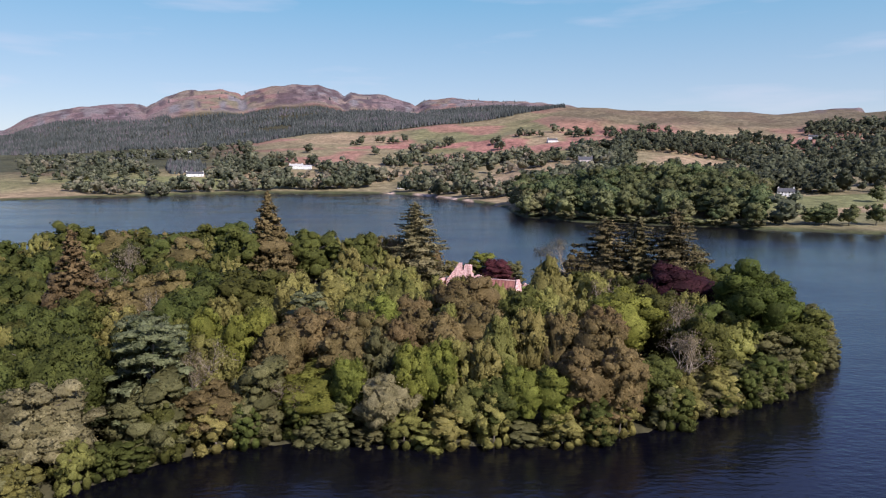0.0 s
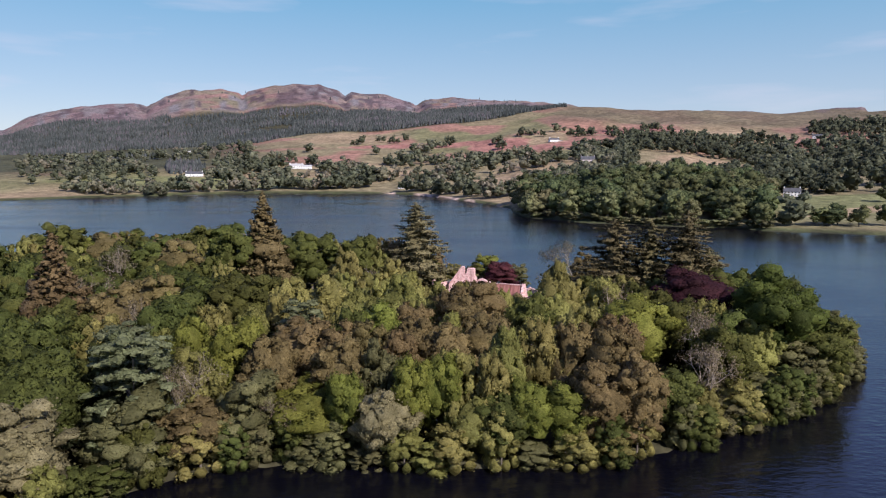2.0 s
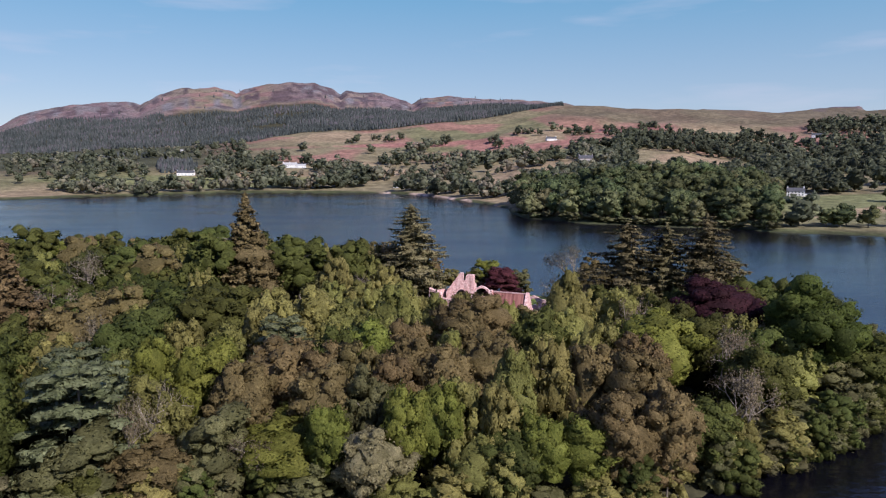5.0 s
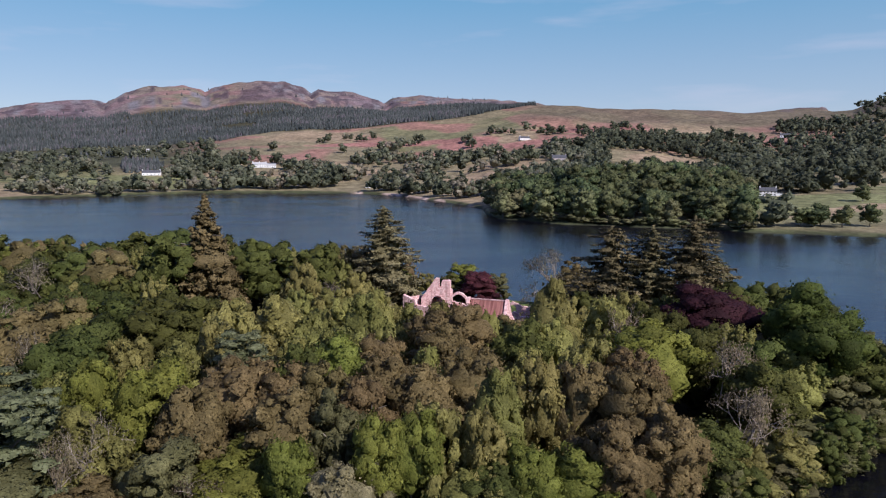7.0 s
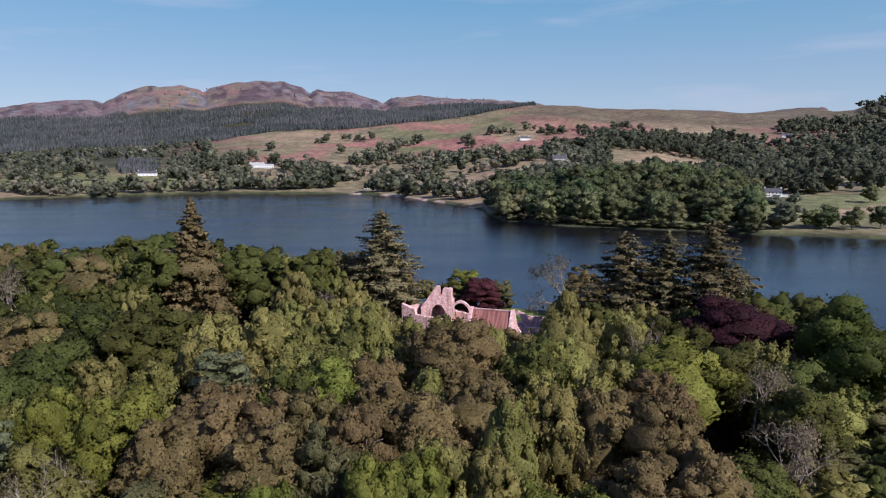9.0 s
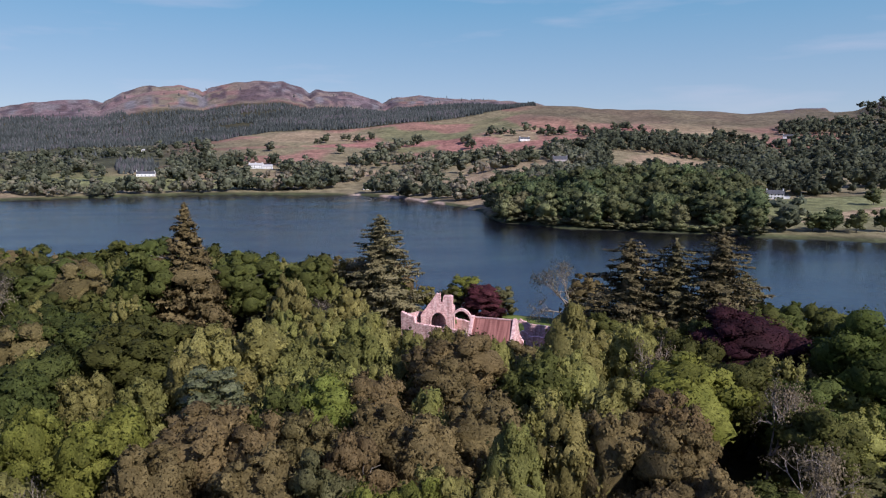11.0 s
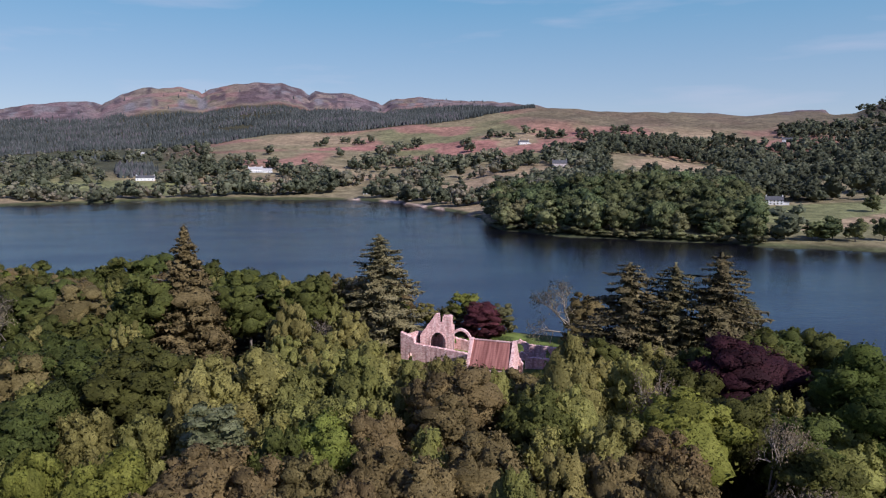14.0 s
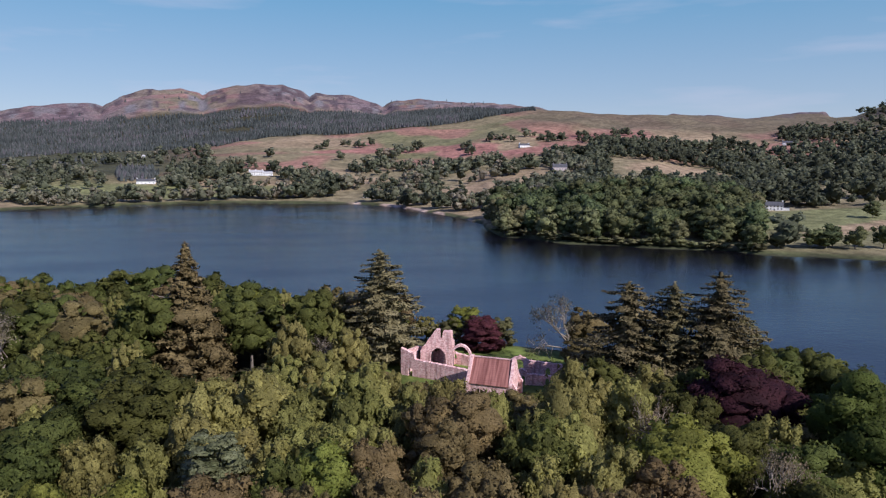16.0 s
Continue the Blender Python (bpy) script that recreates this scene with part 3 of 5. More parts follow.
def limbs(rng, height, spread, fork=0.35, arms=4, girth=0.28):
    """A tapered, slightly bent trunk with limbs that reach into the crown."""
    lean = rng.normal(size=2) * 0.03 * height
    top = np.array((lean[0], lean[1], height * 0.8))
    trunk = [top * k + (0, 0, -0.4 * (1 - k)) for k in np.linspace(0, 1, 6)]
    pieces = [tube(trunk, np.linspace(girth, girth * 0.25, 6), 5)]
    for i in range(arms):
        k = fork + 0.5 * i / arms
        a = rng.uniform(0, 2 * math.pi)
        start = top * k
        end = start + np.array((math.cos(a) * spread * rng.uniform(0.5, 0.85), math.sin(a) * spread * rng.uniform(0.5, 0.85), height * rng.uniform(0.1, 0.25)))
        mid = (start + end) / 2 + (0, 0, 0.06 * height)
        pieces.append(tube([start, mid, end], [girth * 0.5 * (1 - k / 2), girth * 0.3, girth * 0.08], 4))
    return joined(pieces)


def round_lobes(rng, number, width, low, high, size, dome=1.0):
    """Lobes spread evenly over an egg-shaped crown, denser towards its top."""
    out, mid, half = [], (low + high) / 2, (high - low) / 2
    p2, p3, lean = rng.uniform(0, 6.28), rng.uniform(0, 6.28), rng.uniform(-0.6, 0.6, 2)
    for i in range(number):
        a, up = 2.4 * i + rng.uniform(-0.5, 0.5), 1 - 1.7 * (i + 0.5) / number
        ring = math.sqrt(1 - up * up) ** 0.8 * rng.uniform(0.75, 1.12) * (1 + 0.16 * math.sin(2 * a + p2) + 0.12 * math.sin(3 * a + p3 + 2 * up))
        s = size * rng.uniform(0.55, 1.35)
        rise = (half - 0.6 * size) * up * rng.uniform(0.72, 1.12) * (1 + 0.14 * math.sin(a + p3))
        reach = width / 2 - 0.6 * size
        out.append(((reach * ring * math.cos(a) + lean[0] * (1 + up), reach * ring * math.sin(a) + lean[1] * (1 + up), mid + rise), (s, s, s * 0.85)))
    out.append(((0, 0, mid - 0.05 * half), (width * 0.33, width * 0.33, half * 0.72)))
    return out


# Every crown is 14 m high and 9 m across before it is scaled to its tree.
def crown_round(rng, clumps=80, leaves=3200, s=0.20):
    return lobed(round_lobes(rng, 34, 9.0, 2.0, 14.0, 1.5), clumps, leaves, s, rng, 0.62)


def crown_billowy(rng, clumps=90, leaves=3200, s=0.18):
    return lobed(round_lobes(rng, 44, 9.0, 2.0, 14.0, 1.2), clumps, leaves, s, rng, 0.66)


def crown_feathery(rng, clumps=76, leaves=3300, s=0.155):
    lobes = []
    for i in range(20):
        a, k = 2.4 * i + rng.uniform(-0.3, 0.3), math.sqrt((i + 0.5) / 20)
        top = 14.0 - 5.5 * k * k + rng.uniform(-1.8, 0.5)
        tall = rng.uniform(1.0, 1.8)
        lobes.append(((3.8 * k * math.cos(a), 3.8 * k * math.sin(a), top - tall), (0.8, 0.8, tall)))
        lobes.append(((3.9 * k * math.cos(a + 0.7), 3.9 * k * math.sin(a + 0.7), max(2.4, top - 2.9 * tall)), (1.2, 1.2, 1.2 * tall)))
    lobes.append(((0, 0, 6.5), (2.6, 2.6, 4.4)))
    return lobed(lobes, clumps, leaves, s, rng, 0.62, 0.7, 1.6, 0.72)


def crown_layered(rng, clumps=100, leaves=3000, s=0.19):
    lobes = []
    for i in range(46):
        a, k = 2.4 * i, (i + 0.5) / 46
        ring = 4.4 * math.sqrt(1 - k * 0.85) * rng.uniform(0.45, 1)
        w = rng.uniform(0.9, 1.5)
        lobes.append(((ring * math.cos(a), ring * math.sin(a), 3.0 + 10.3 * k), (w, w, 0.40)))
    return lobed(lobes, clumps, leaves, s, rng, 0.75, 0.45)


def crown_shrub(rng, clumps=70, leaves=2500, s=0.20):
    lobes = round_lobes(rng, 32, 8.8, 0.8, 13.6, 1.5)
    lobes += [((3.6 * math.cos(a), 3.6 * math.sin(a), 2.0), (1.6, 1.6, 2.2)) for a in np.arange(0, 6.2, 0.9)]
    return lobed(lobes, clumps, leaves, s, rng, 0.62)


def bare_limbs(rng):
    """Grey limbs that fork four times, with next to no leaves."""
    pieces, ends = [], []

    def grow(start, way, length, girth, level):
        mid = start + way * length * 0.5 + rng.normal(size=3) * 0.06 * length
        end = start + way * length + rng.normal(size=3) * 0.08 * length
        pieces.append(tube([start, mid, end], [girth, girth * 0.8, girth * 0.55], 3 if level else 5))
        if level == 4:
            ends.append(end)
            return
        for _ in range(4 if level < 2 else 3):
            grow(start + (end - start) * rng.uniform(0.55, 1.0), unit(way + rng.normal(size=3) * 0.55 + (0, 0, 0.12)), length * rng.uniform(0.55, 0.75), girth * 0.52, level + 1)

    grow(np.array((0, 0, -0.3)), np.array((0.0, 0, 1)), 4.6, 0.24, 0)
    return joined(pieces), np.array(ends)


def crown_spruce(rng, full=1.0, taper=0.56, height=28.0, width=11.0):
    """Single long boughs that dip and lift again at the tip, each hung with its own curtain of needles, with gaps between them."""
    tris, lit = [], []

    def add(a, b, c, way):
        if np.dot(np.cross(b - a, c - a), way) < 0:
            a, b = b, a
        tris.append((a, b, c))
        lit.append(way)

    boughs = int(190 * full)
    for i in range(boughs):
        k = ((i + rng.uniform(0, 1)) / boughs) ** 1.15
        z = height * (0.06 + 0.92 * k)
        a = 2.4 * i + rng.normal() * 0.6
        reach = width / 2 * (1 - k) ** taper * rng.choice([0.66, 0.85, 1.0, 1.28]) + 0.25
        out, across = np.array((math.cos(a), math.sin(a), 0.0)), np.array((-math.sin(a), math.cos(a), 0.0))
        dip = rng.uniform(0.25, 0.8) * (1 - 0.6 * k)
        fan = 0.30 + 0.36 * (1 - k)
        for u in np.arange(0.15, 1.0, 0.22 / reach):
            spine = out * reach * u + (0, 0, z - reach * dip * (u - 0.6 * u ** 3))
            wide = fan * reach * u ** 0.4 * (1.04 - u) + 0.15
            for _ in range(4):
                q = spine + across * rng.uniform(-1, 1) * wide + (0, 0, -0.1 * abs(rng.normal()))
                ahead = (out * rng.uniform(0.3, 0.75) + across * rng.normal() * 0.3 + (0, 0, rng.uniform(-0.3, 0.1))) * (0.5 + 0.4 * (1 - k))
                w = unit(np.cross(ahead, (0, 0, 1.0)) + (0, 0, 0.3 * rng.normal())) * rng.uniform(0.12, 0.22)
                add(q - w, q + w, q + ahead, unit(out * 0.55 + (0, 0, 0.75) + 0.3 * rng.normal(size=3)))
            for _ in range(2):
                q = spine + across * rng.uniform(-1, 1) * wide * 0.9
                w = (across * rng.normal() + out * rng.normal()) * 0.12
                drop = np.array((0, 0, -rng.uniform(0.6, 1.7) * (0.35 + 0.65 * (1 - k))))
                add(q - w, q + w, q + drop + out * rng.uniform(-0.1, 0.2), unit(out + across * rng.normal() * 0.4 + (0, 0, 0.25)))
    v = np.array(tris).reshape(-1, 3)
    spine = [((0, 0, height * k), (width * 0.20 * (1 - k) ** 0.7 + 0.08,) * 2 + (height * 0.05,)) for k in np.arange(0.06, 0.97, 0.05)]
    return joined([(v, np.arange(len(v)).reshape(-1, 3), np.repeat(np.array(lit), 3, 0)), lobed(spine, 60, 900, 0.2, rng, 0.5, 0.6, 1.8)[:3]])


def crown_cone(rng, leaves=10000, s=0.19, height=30.0, width=11.0):
    """A dense, pointed conifer of small upswept tufts."""
    lobes = []
    for i in range(170):
        k = (i + 0.5) / 170
        a = 2.4 * i
        z = height * (0.05 + 0.92 * k)
        ring = width / 2 * (1 - k) ** 0.78 * rng.uniform(0.6, 0.95)
        r = (0.35 + 1.0 * (1 - k)) * rng.uniform(0.75, 1.25)
        lobes.append(((ring * math.cos(a), ring * math.sin(a), z), (r, r, r * 0.9)))
    lobes += [((0, 0, height * k), (width * 0.34 * (1 - k) + 0.2,) * 2 + (height * 0.1,)) for k in np.arange(0.1, 0.95, 0.1)]
    return lobed(lobes, 200, leaves, s, rng, 0.6, 0.8, 1.4, 0.66)


class Kind:
    """Some variants of one kind of tree, and the things grown from them; those far back in the wood have fewer, larger sprays."""

    def __init__(self, name, label, category, leaves, shape, seeds, trunk=BARK, height=14.0, width=9.0, group="", simple=None):
        self.near, self.back, self.height, self.width, self.made = [], [], height, width, 0
        for seed in seeds:
            rng = np.random.default_rng(seed)
            tv, tf = limbs(rng, height, width * 0.42, girth=0.02 * height)
            wood = mesh_from("trunk", tv, tf, trunk, True)
            for store, size in ((self.near, None), (self.back, simple)):
                if store is self.near or size:
                    v, f, n, *loose = shape(np.random.default_rng(seed), *(size or ()))
                    v[:, 2] *= height / (np.percentile(v[:, 2], 99.7) if height < 20 else v[:, 2].max())
                    store.append((mesh_from("crown", v, f, LEAVES[leaves], normals=n, loose=loose[0] if loose else None), wood))
        self.name, self.label, self.category, self.group = name, label, category, group

    def plant(self, x, y, height, width, turn=0.0, sink=0.15):
        store = self.back if self.back and (y > 152 or x < -85) else self.near
        crown, trunk = store[self.made % len(store)]
        self.made += 1
        root = tagged(new(self.name), self.label, self.category, self.group)
        part("trunk", trunk, parent=root)
        part("crown", crown, parent=root)
        root.matrix_world = Matrix.Translation((x, y, max(on_ground(x, y), -0.3) - sink)) @ Matrix.Rotation(turn, 4, "Z") @ Matrix.Diagonal(
            (width / self.width, width / self.width, height / self.height, 1))
        return root


def bare_kind():
    """Trees still bare in spring: limbs, and a haze of buds at their tips."""
    made = []
    for seed in (71, 72, 73):
        rng = np.random.default_rng(seed)
        (v, f), ends = bare_limbs(rng)
        scale = 13.5 / v[:, 2].max()
        v, ends = v * scale, ends * scale
        buds = np.repeat(ends, 12, 0) + rng.normal(size=(len(ends) * 12, 3)) * 0.4
        bv, bf, bn = sprays(buds, unit(buds - (0, 0, 5)), 0.11, rng, 0.8, 1.6)
        made.append((mesh_from("crown", bv, bf, LEAVES["twigs"], normals=bn), mesh_from("trunk", v, f, PALE_BARK, True)))
    return made


BARE, BARE_COUNT = bare_kind(), [0]


def plant_bare(x, y, height, width, turn=0.0):
    twigs, wood = BARE[BARE_COUNT[0] % 3]
    BARE_COUNT[0] += 1
    root = tagged(new("bare_tree"), "half-bare tree with pale grey limbs and sparse buds", "tree", "trees on the island")
    part("trunk", wood, parent=root)
    part("crown", twigs, parent=root)
    root.matrix_world = Matrix.Translation((x, y, on_ground(x, y) - 0.1)) @ Matrix.Rotation(turn, 4, "Z") @ Matrix.Diagonal((width / 10, width / 10, height / 13.5, 1))


ISLE = "trees on the island"
FEWER = (14, 600, 0.36)
OAK = Kind("broadleaf_tree", "broad green leafy tree with a rounded crown", "tree", "green", crown_round, (1, 2, 3, 4), group=ISLE, simple=FEWER)
FRESH = Kind("broadleaf_tree", "bright fresh-green leafy tree in spring leaf", "tree", "bright", crown_round, (11, 12, 13), group=ISLE, simple=FEWER)
RICH = Kind("broadleaf_tree", "tall rich-green broadleaf tree at the island's point", "tree", "rich", lambda g: crown_round(g, 130, 6000, 0.15), (14,))
WILLOW = Kind("willow_tree", "yellow-green tree with upright feathery shoots", "tree", "yellow", crown_feathery, (21, 22, 23), group=ISLE, simple=(14, 600, 0.28))
BROWN = Kind("oak_tree", "olive-brown oak just coming into leaf, billowy crown", "tree", "olive", crown_billowy, (31, 32, 33, 34), group=ISLE, simple=(14, 550, 0.33))
SALLOW = Kind("sallow_tree", "grey-green silvery sallow by the water", "tree", "silver", crown_shrub, (41, 42, 43), group=ISLE, simple=FEWER)
PALE = Kind("whitebeam_tree", "pale blue-green tree with layered leafy boughs", "tree", "pale", crown_layered, (51, 52), group=ISLE)
CREAM = Kind("whitebeam_tree", "pale creamy green tree in young leaf by the water", "tree", "cream", crown_billowy, (53, 54), group=ISLE)
COPPER = Kind("copper_beech", "dark purple copper beech with a broad crown", "tree", "purple", lambda g: crown_billowy(g, 140, 6000, 0.14), (61,))
MAPLE = Kind("maple_tree", "small dark red maple on the lawn", "tree", "red", lambda g: crown_shrub(g, 60, 3500, 0.18), (62,))
SPRUCE = Kind("spruce_tree", "tall old spruce with drooping grey-green boughs", "tree", "needles", crown_spruce, (81, 82), height=28.0, width=11.0)
FIR = Kind("fir_tree", "tall dark fir with ragged tiers of boughs", "tree", "dark_needles", lambda g: crown_spruce(g, 0.9, 0.42), (83, 84, 85), height=28.0, width=11.0)
CONE = Kind("giant_conifer", "tall pointed conifer with bronzed dense foliage", "tree", "bronze", crown_cone, (91, 92), height=30.0, width=11.0)
BUSH = Kind("shore_bush", "rounded green bush hanging over the water", "bush", "green", lambda g: crown_shrub(g, 14, 900, 0.30), (44, 45), group="bushes along the shore")
LOW = Kind("shore_bush", "grey-green sallow bush at the water's edge", "bush", "silver", lambda g: crown_shrub(g, 14, 900, 0.30), (46, 47), group="bushes along the shore")
LEAFY = Kind("shore_bush", "yellow-green leafy bush at the water's edge", "bush", "yellow", lambda g: crown_shrub(g, 14, 900, 0.30), (48, 49), group="bushes along the shore")

TREES = []  # x, y, half the crown's width, of all that stands on the island


def sight_limit(x, y):
    """How high the wood grows there: lower before the ruins and at the feet of the tall conifers."""
    k = x / max(y - 27, 1)
    reach = 400.0
    if y > 120:
        for low, high, far in ((-0.42, -0.27, 172), (-0.10, 0.005, 186), (-0.285, -0.2, 180), (-0.035, 0.07, 170), (0.07, 0.255, 161), (0.27, 0.52, 192), (0.42, 0.66, 141)):
            if low < k < high and y - 27 < min(far + 12, 118 if far < 150 else 999):
                reach = min(reach, far)
    top = 59 * (1 - (y - 27) / reach) - 0.6
    return min(top, 4.0) if -0.05 < k < 0.2 and 172 < y < 200 else top


def grow(kind, rows, free=False):
    for i, (x, y, height, width) in enumerate(rows):
        if not free and y > 120:
            height = min(height, sight_limit(x, y))
            if height < 2.5:
                continue
            width = min(width, max(5.0, height * 0.85))
        TREES.append((x, y, width / 2))
        turn = 2.4 * len(TREES)
        if kind is None:
            plant_bare(x, y, height, width, turn)
        else:
            kind.plant(x, y, height, width, turn)


# tall landmarks: x, y, height, crown width
grow(CONE, [(-57.3, 194.5, 38.3, 22), (-86, 129, 32.5, 19)], True)
grow(SPRUCE, [(-9.5, 214, 32.8, 27)], True)
grow(FIR, [(49.5, 176, 30.2, 25), (59.5, 174, 30.6, 21), (68.8, 171, 33.2, 23), (77, 176, 22, 16)], True)
grow(COPPER, [(59.5, 141, 21.5, 18.5)], True)
grow(RICH, [(72.5, 125, 25.0, 16)], True)
grow(CREAM, [(-10, 85.5, 12.5, 8.5), (-59.5, 72, 15.5, 12)], True)
grow(PALE, [(-50, 87, 20.5, 17)], True)
grow(None, [(42.7, 205, 20.5, 15)], True)
grow(MAPLE, [(21, 226, 10, 12)], True)
grow(FRESH, [(17, 234, 12, 12)], True)
grow(OAK, [(81, 128, 16, 13), (-44.5, 205, 23, 18), (-67, 193, 26, 17), (-30, 214, 21, 13)], True)
grow(SALLOW, [(27, 232, 9, 9), (11, 231, 9, 9)], True)
grow(BROWN, [(46, 200, 11, 10)], True)
grow(WILLOW, [(26, 136, 24.0, 13)], True)
grow(OAK, [(-155, 254, 22, 29), (-104, 216, 21, 21), (-101, 257, 21, 18), (-91, 256, 21, 21), (-98, 204, 21, 24), (-31, 209, 21, 14), (-108, 173, 21, 20), (-66, 150, 20, 18), (-55, 144, 20, 15), (-46, 139, 20, 17), (-20, 113, 19, 8), (-59, 94, 16, 10), (17, 122, 19, 11), (38, 95, 12, 10), (11, 88, 11, 9), (49, 123, 20, 10), (54, 108, 17, 11), (69, 146, 18, 11), (79, 120, 16, 12)])
grow(BROWN, [(-122, 224, 21, 22), (-98, 219, 21, 21), (-85, 202, 21, 17), (-73, 131, 20, 16), (-69, 144, 20, 14), (-27, 106, 18, 13), (-20, 104, 18, 10), (-31, 99, 17, 10), (-14, 104, 18, 8), (-5, 109, 18, 10), (-7, 100, 18, 8), (-40, 87, 10, 11), (7, 133, 20, 14), (9, 109, 18, 11), (3, 121, 19, 12), (1, 104, 18, 10), (30, 99, 18, 9), (24, 104, 18, 9), (25, 90, 16, 9)])
grow(BROWN, [(32, 92, 16, 9), (32, 92, 8, 9)])
grow(None, [(-103, 191, 21, 13), (-88, 145, 20, 15), (-64, 122, 19, 8), (-21, 190, 14, 12), (-42, 92, 16, 9), (-44, 88, 15, 5), (-26, 89, 10, 8), (38, 129, 20, 8), (48, 111, 19, 10), (47, 99, 17, 10)])
grow(FRESH, [(-47, 220, 21, 19)])
grow(WILLOW, [(-29, 179, 21, 12), (-37, 141, 20, 14), (-29, 149, 20, 18), (-13, 191, 14, 17), (-7, 167, 14, 11), (-43, 94, 16, 13), (37, 136, 20, 12), (18, 104, 18, 10), (11, 100, 18, 9), (2, 93, 16, 10), (8, 91, 16, 9), (5, 88, 10, 9), (43, 97, 8, 11)])
grow(PALE, [(-29, 119, 19, 15), (-59, 102, 18, 15), (-51, 97, 17, 12)])
grow(FRESH, [(-13, 114, 19, 11), (-49, 108, 18, 8), (-40, 105, 18, 10), (-5, 90, 16, 7), (-1, 91, 16, 7), (-23, 92, 11, 13), (-16, 89, 14, 7), (39, 118, 19, 15), (14, 88, 13, 7), (20, 89, 12, 8)])
grow(SALLOW, [(-33, 89, 14, 10), (-11, 95, 17, 8), (-10, 89, 9, 8), (-49, 82, 13, 12), (74, 117, 11, 12), (63, 109, 7, 13), (51, 102, 7, 12)])


def fill_island():
    """The rest of the wood: crown beside crown over the island, with the lawn round the ruins left open."""
    rng = random.Random(5)
    mixed = [OAK, OAK, OAK, WILLOW, WILLOW, BROWN, WILLOW, BROWN, FRESH, SALLOW]
    for gy in np.arange(46, 280, 7.0):
        for gx in np.arange(-190, 110, 7.0):
            x, y = gx + rng.uniform(-2.8, 2.8), gy + rng.uniform(-2.8, 2.8)
            choice, h, w = rng.random(), rng.uniform(14, 19.5), rng.uniform(9.5, 13.5)
            d = float(inside_by(np.array([x]), np.array([y]), ISLAND)[0])
            if d < 2.5 or lawn_at(x, y) or x < -40 - 0.72 * y:
                continue
            if y > 120:
                h = min(h, sight_limit(x, y))
                if h < 1.6:
                    continue
                w = min(w, max(4.0, h * 0.85))
            if d < 7:
                h = rng.uniform(8, 13)
            if any(math.hypot(x - tx, y - ty) < 0.60 * tr + 0.28 * w for tx, ty, tr in TREES):
                continue
            mood = 0.5 + 0.5 * float(value_noise(x, y, 32, 21))
            kind = mixed[int(min(0.999, 0.55 * mood + 0.45 * choice) * len(mixed))]
            if (x < -45 or x > 42) and rng.random() < 0.6:
                kind = OAK
            if -20 < x < 36 and 112 < y < 182 and rng.random() < 0.55:
                kind = WILLOW
            if d < 7:
                kind = rng.choice([SALLOW, SALLOW, BUSH, WILLOW, BROWN])
            grow(rng.choice([BUSH, LEAFY]) if h < 5 else kind, [(x, y, h, w)], True)


def lawn_at(x, y):
    u, v = (x - 12) * 0.91 - (y - 201) * 0.42, (x - 12) * 0.42 + (y - 201) * 0.91
    before = -0.485 * (x + 3.8) - 0.875 * (y - 201.6)  # metres in front of the long wall
    return ((u / 27) ** 2 + (v / 26) ** 2 < 1 and before < (10.0 if x < 9 else 13.0)) or (x + 13) ** 2 / 60 + (y - 197) ** 2 / 90 < 1 or (x - 30) ** 2 / 500 + (y - 222) ** 2 / 150 < 1


fill_island()


def fringe_island():
    """Low bushes that hang over the water's edge."""
    rng = random.Random(6)
    for (ax, ay), (bx, by) in zip(ISLAND, ISLAND[1:] + ISLAND[:1]):
        long = math.hypot(bx - ax, by - ay)
        for i in range(max(1, int(long / 4.0))):
            k = (i + rng.random()) / max(1, int(long / 4.0))
            x, y = ax + (bx - ax) * k, ay + (by - ay) * k
            nx, ny = -(by - ay) / long, (bx - ax) / long
            if inside_by(np.array([x + 3 * nx]), np.array([y + 3 * ny]), ISLAND)[0] < 0:
                nx, ny = -nx, -ny
            off = rng.uniform(-0.3, 1.6)
            x, y = x + nx * off, y + ny * off
            if y < 200 and x > -80:
                rng.choice([BUSH, LOW, BUSH, LEAFY]).plant(x, y, rng.uniform(4.0, 10.0), rng.uniform(5, 8.5), rng.uniform(0, 6), 0.5)


fringe_island()


# ---------------------------------------------------------------- woods on the mainland
def far_crown(rng, sprays_each, lobes_each, s):
    lobes = round_lobes(rng, lobes_each, 10.5, 0.2, 14.0, 1.9)
    return lobed(lobes, 0, sprays_each, s, rng, 0.5, 0.6, 1.0, 0.86)[:3]


def far_conifer(rng):
    """A slender plantation spruce of three ragged tiers."""
    pieces = []
    for z, w, top in ((0.5, 3.4, 11.0), (6.0, 2.3, 15.0)):
        ring = [(w * math.cos(a) * rng.uniform(0.75, 1.15), w * math.sin(a) * rng.uniform(0.75, 1.15), z + rng.uniform(-0.5, 0.5)) for a in np.linspace(0, 2 * math.pi, 7)[:-1]]
        v = np.array(ring + [(0, 0, top)])
        pieces.append((v, np.array([(i, (i + 1) % 6, 6) for i in range(6)]), unit(v * (1, 1, 0) + (0, 0, 1.2))))
    return joined(pieces)


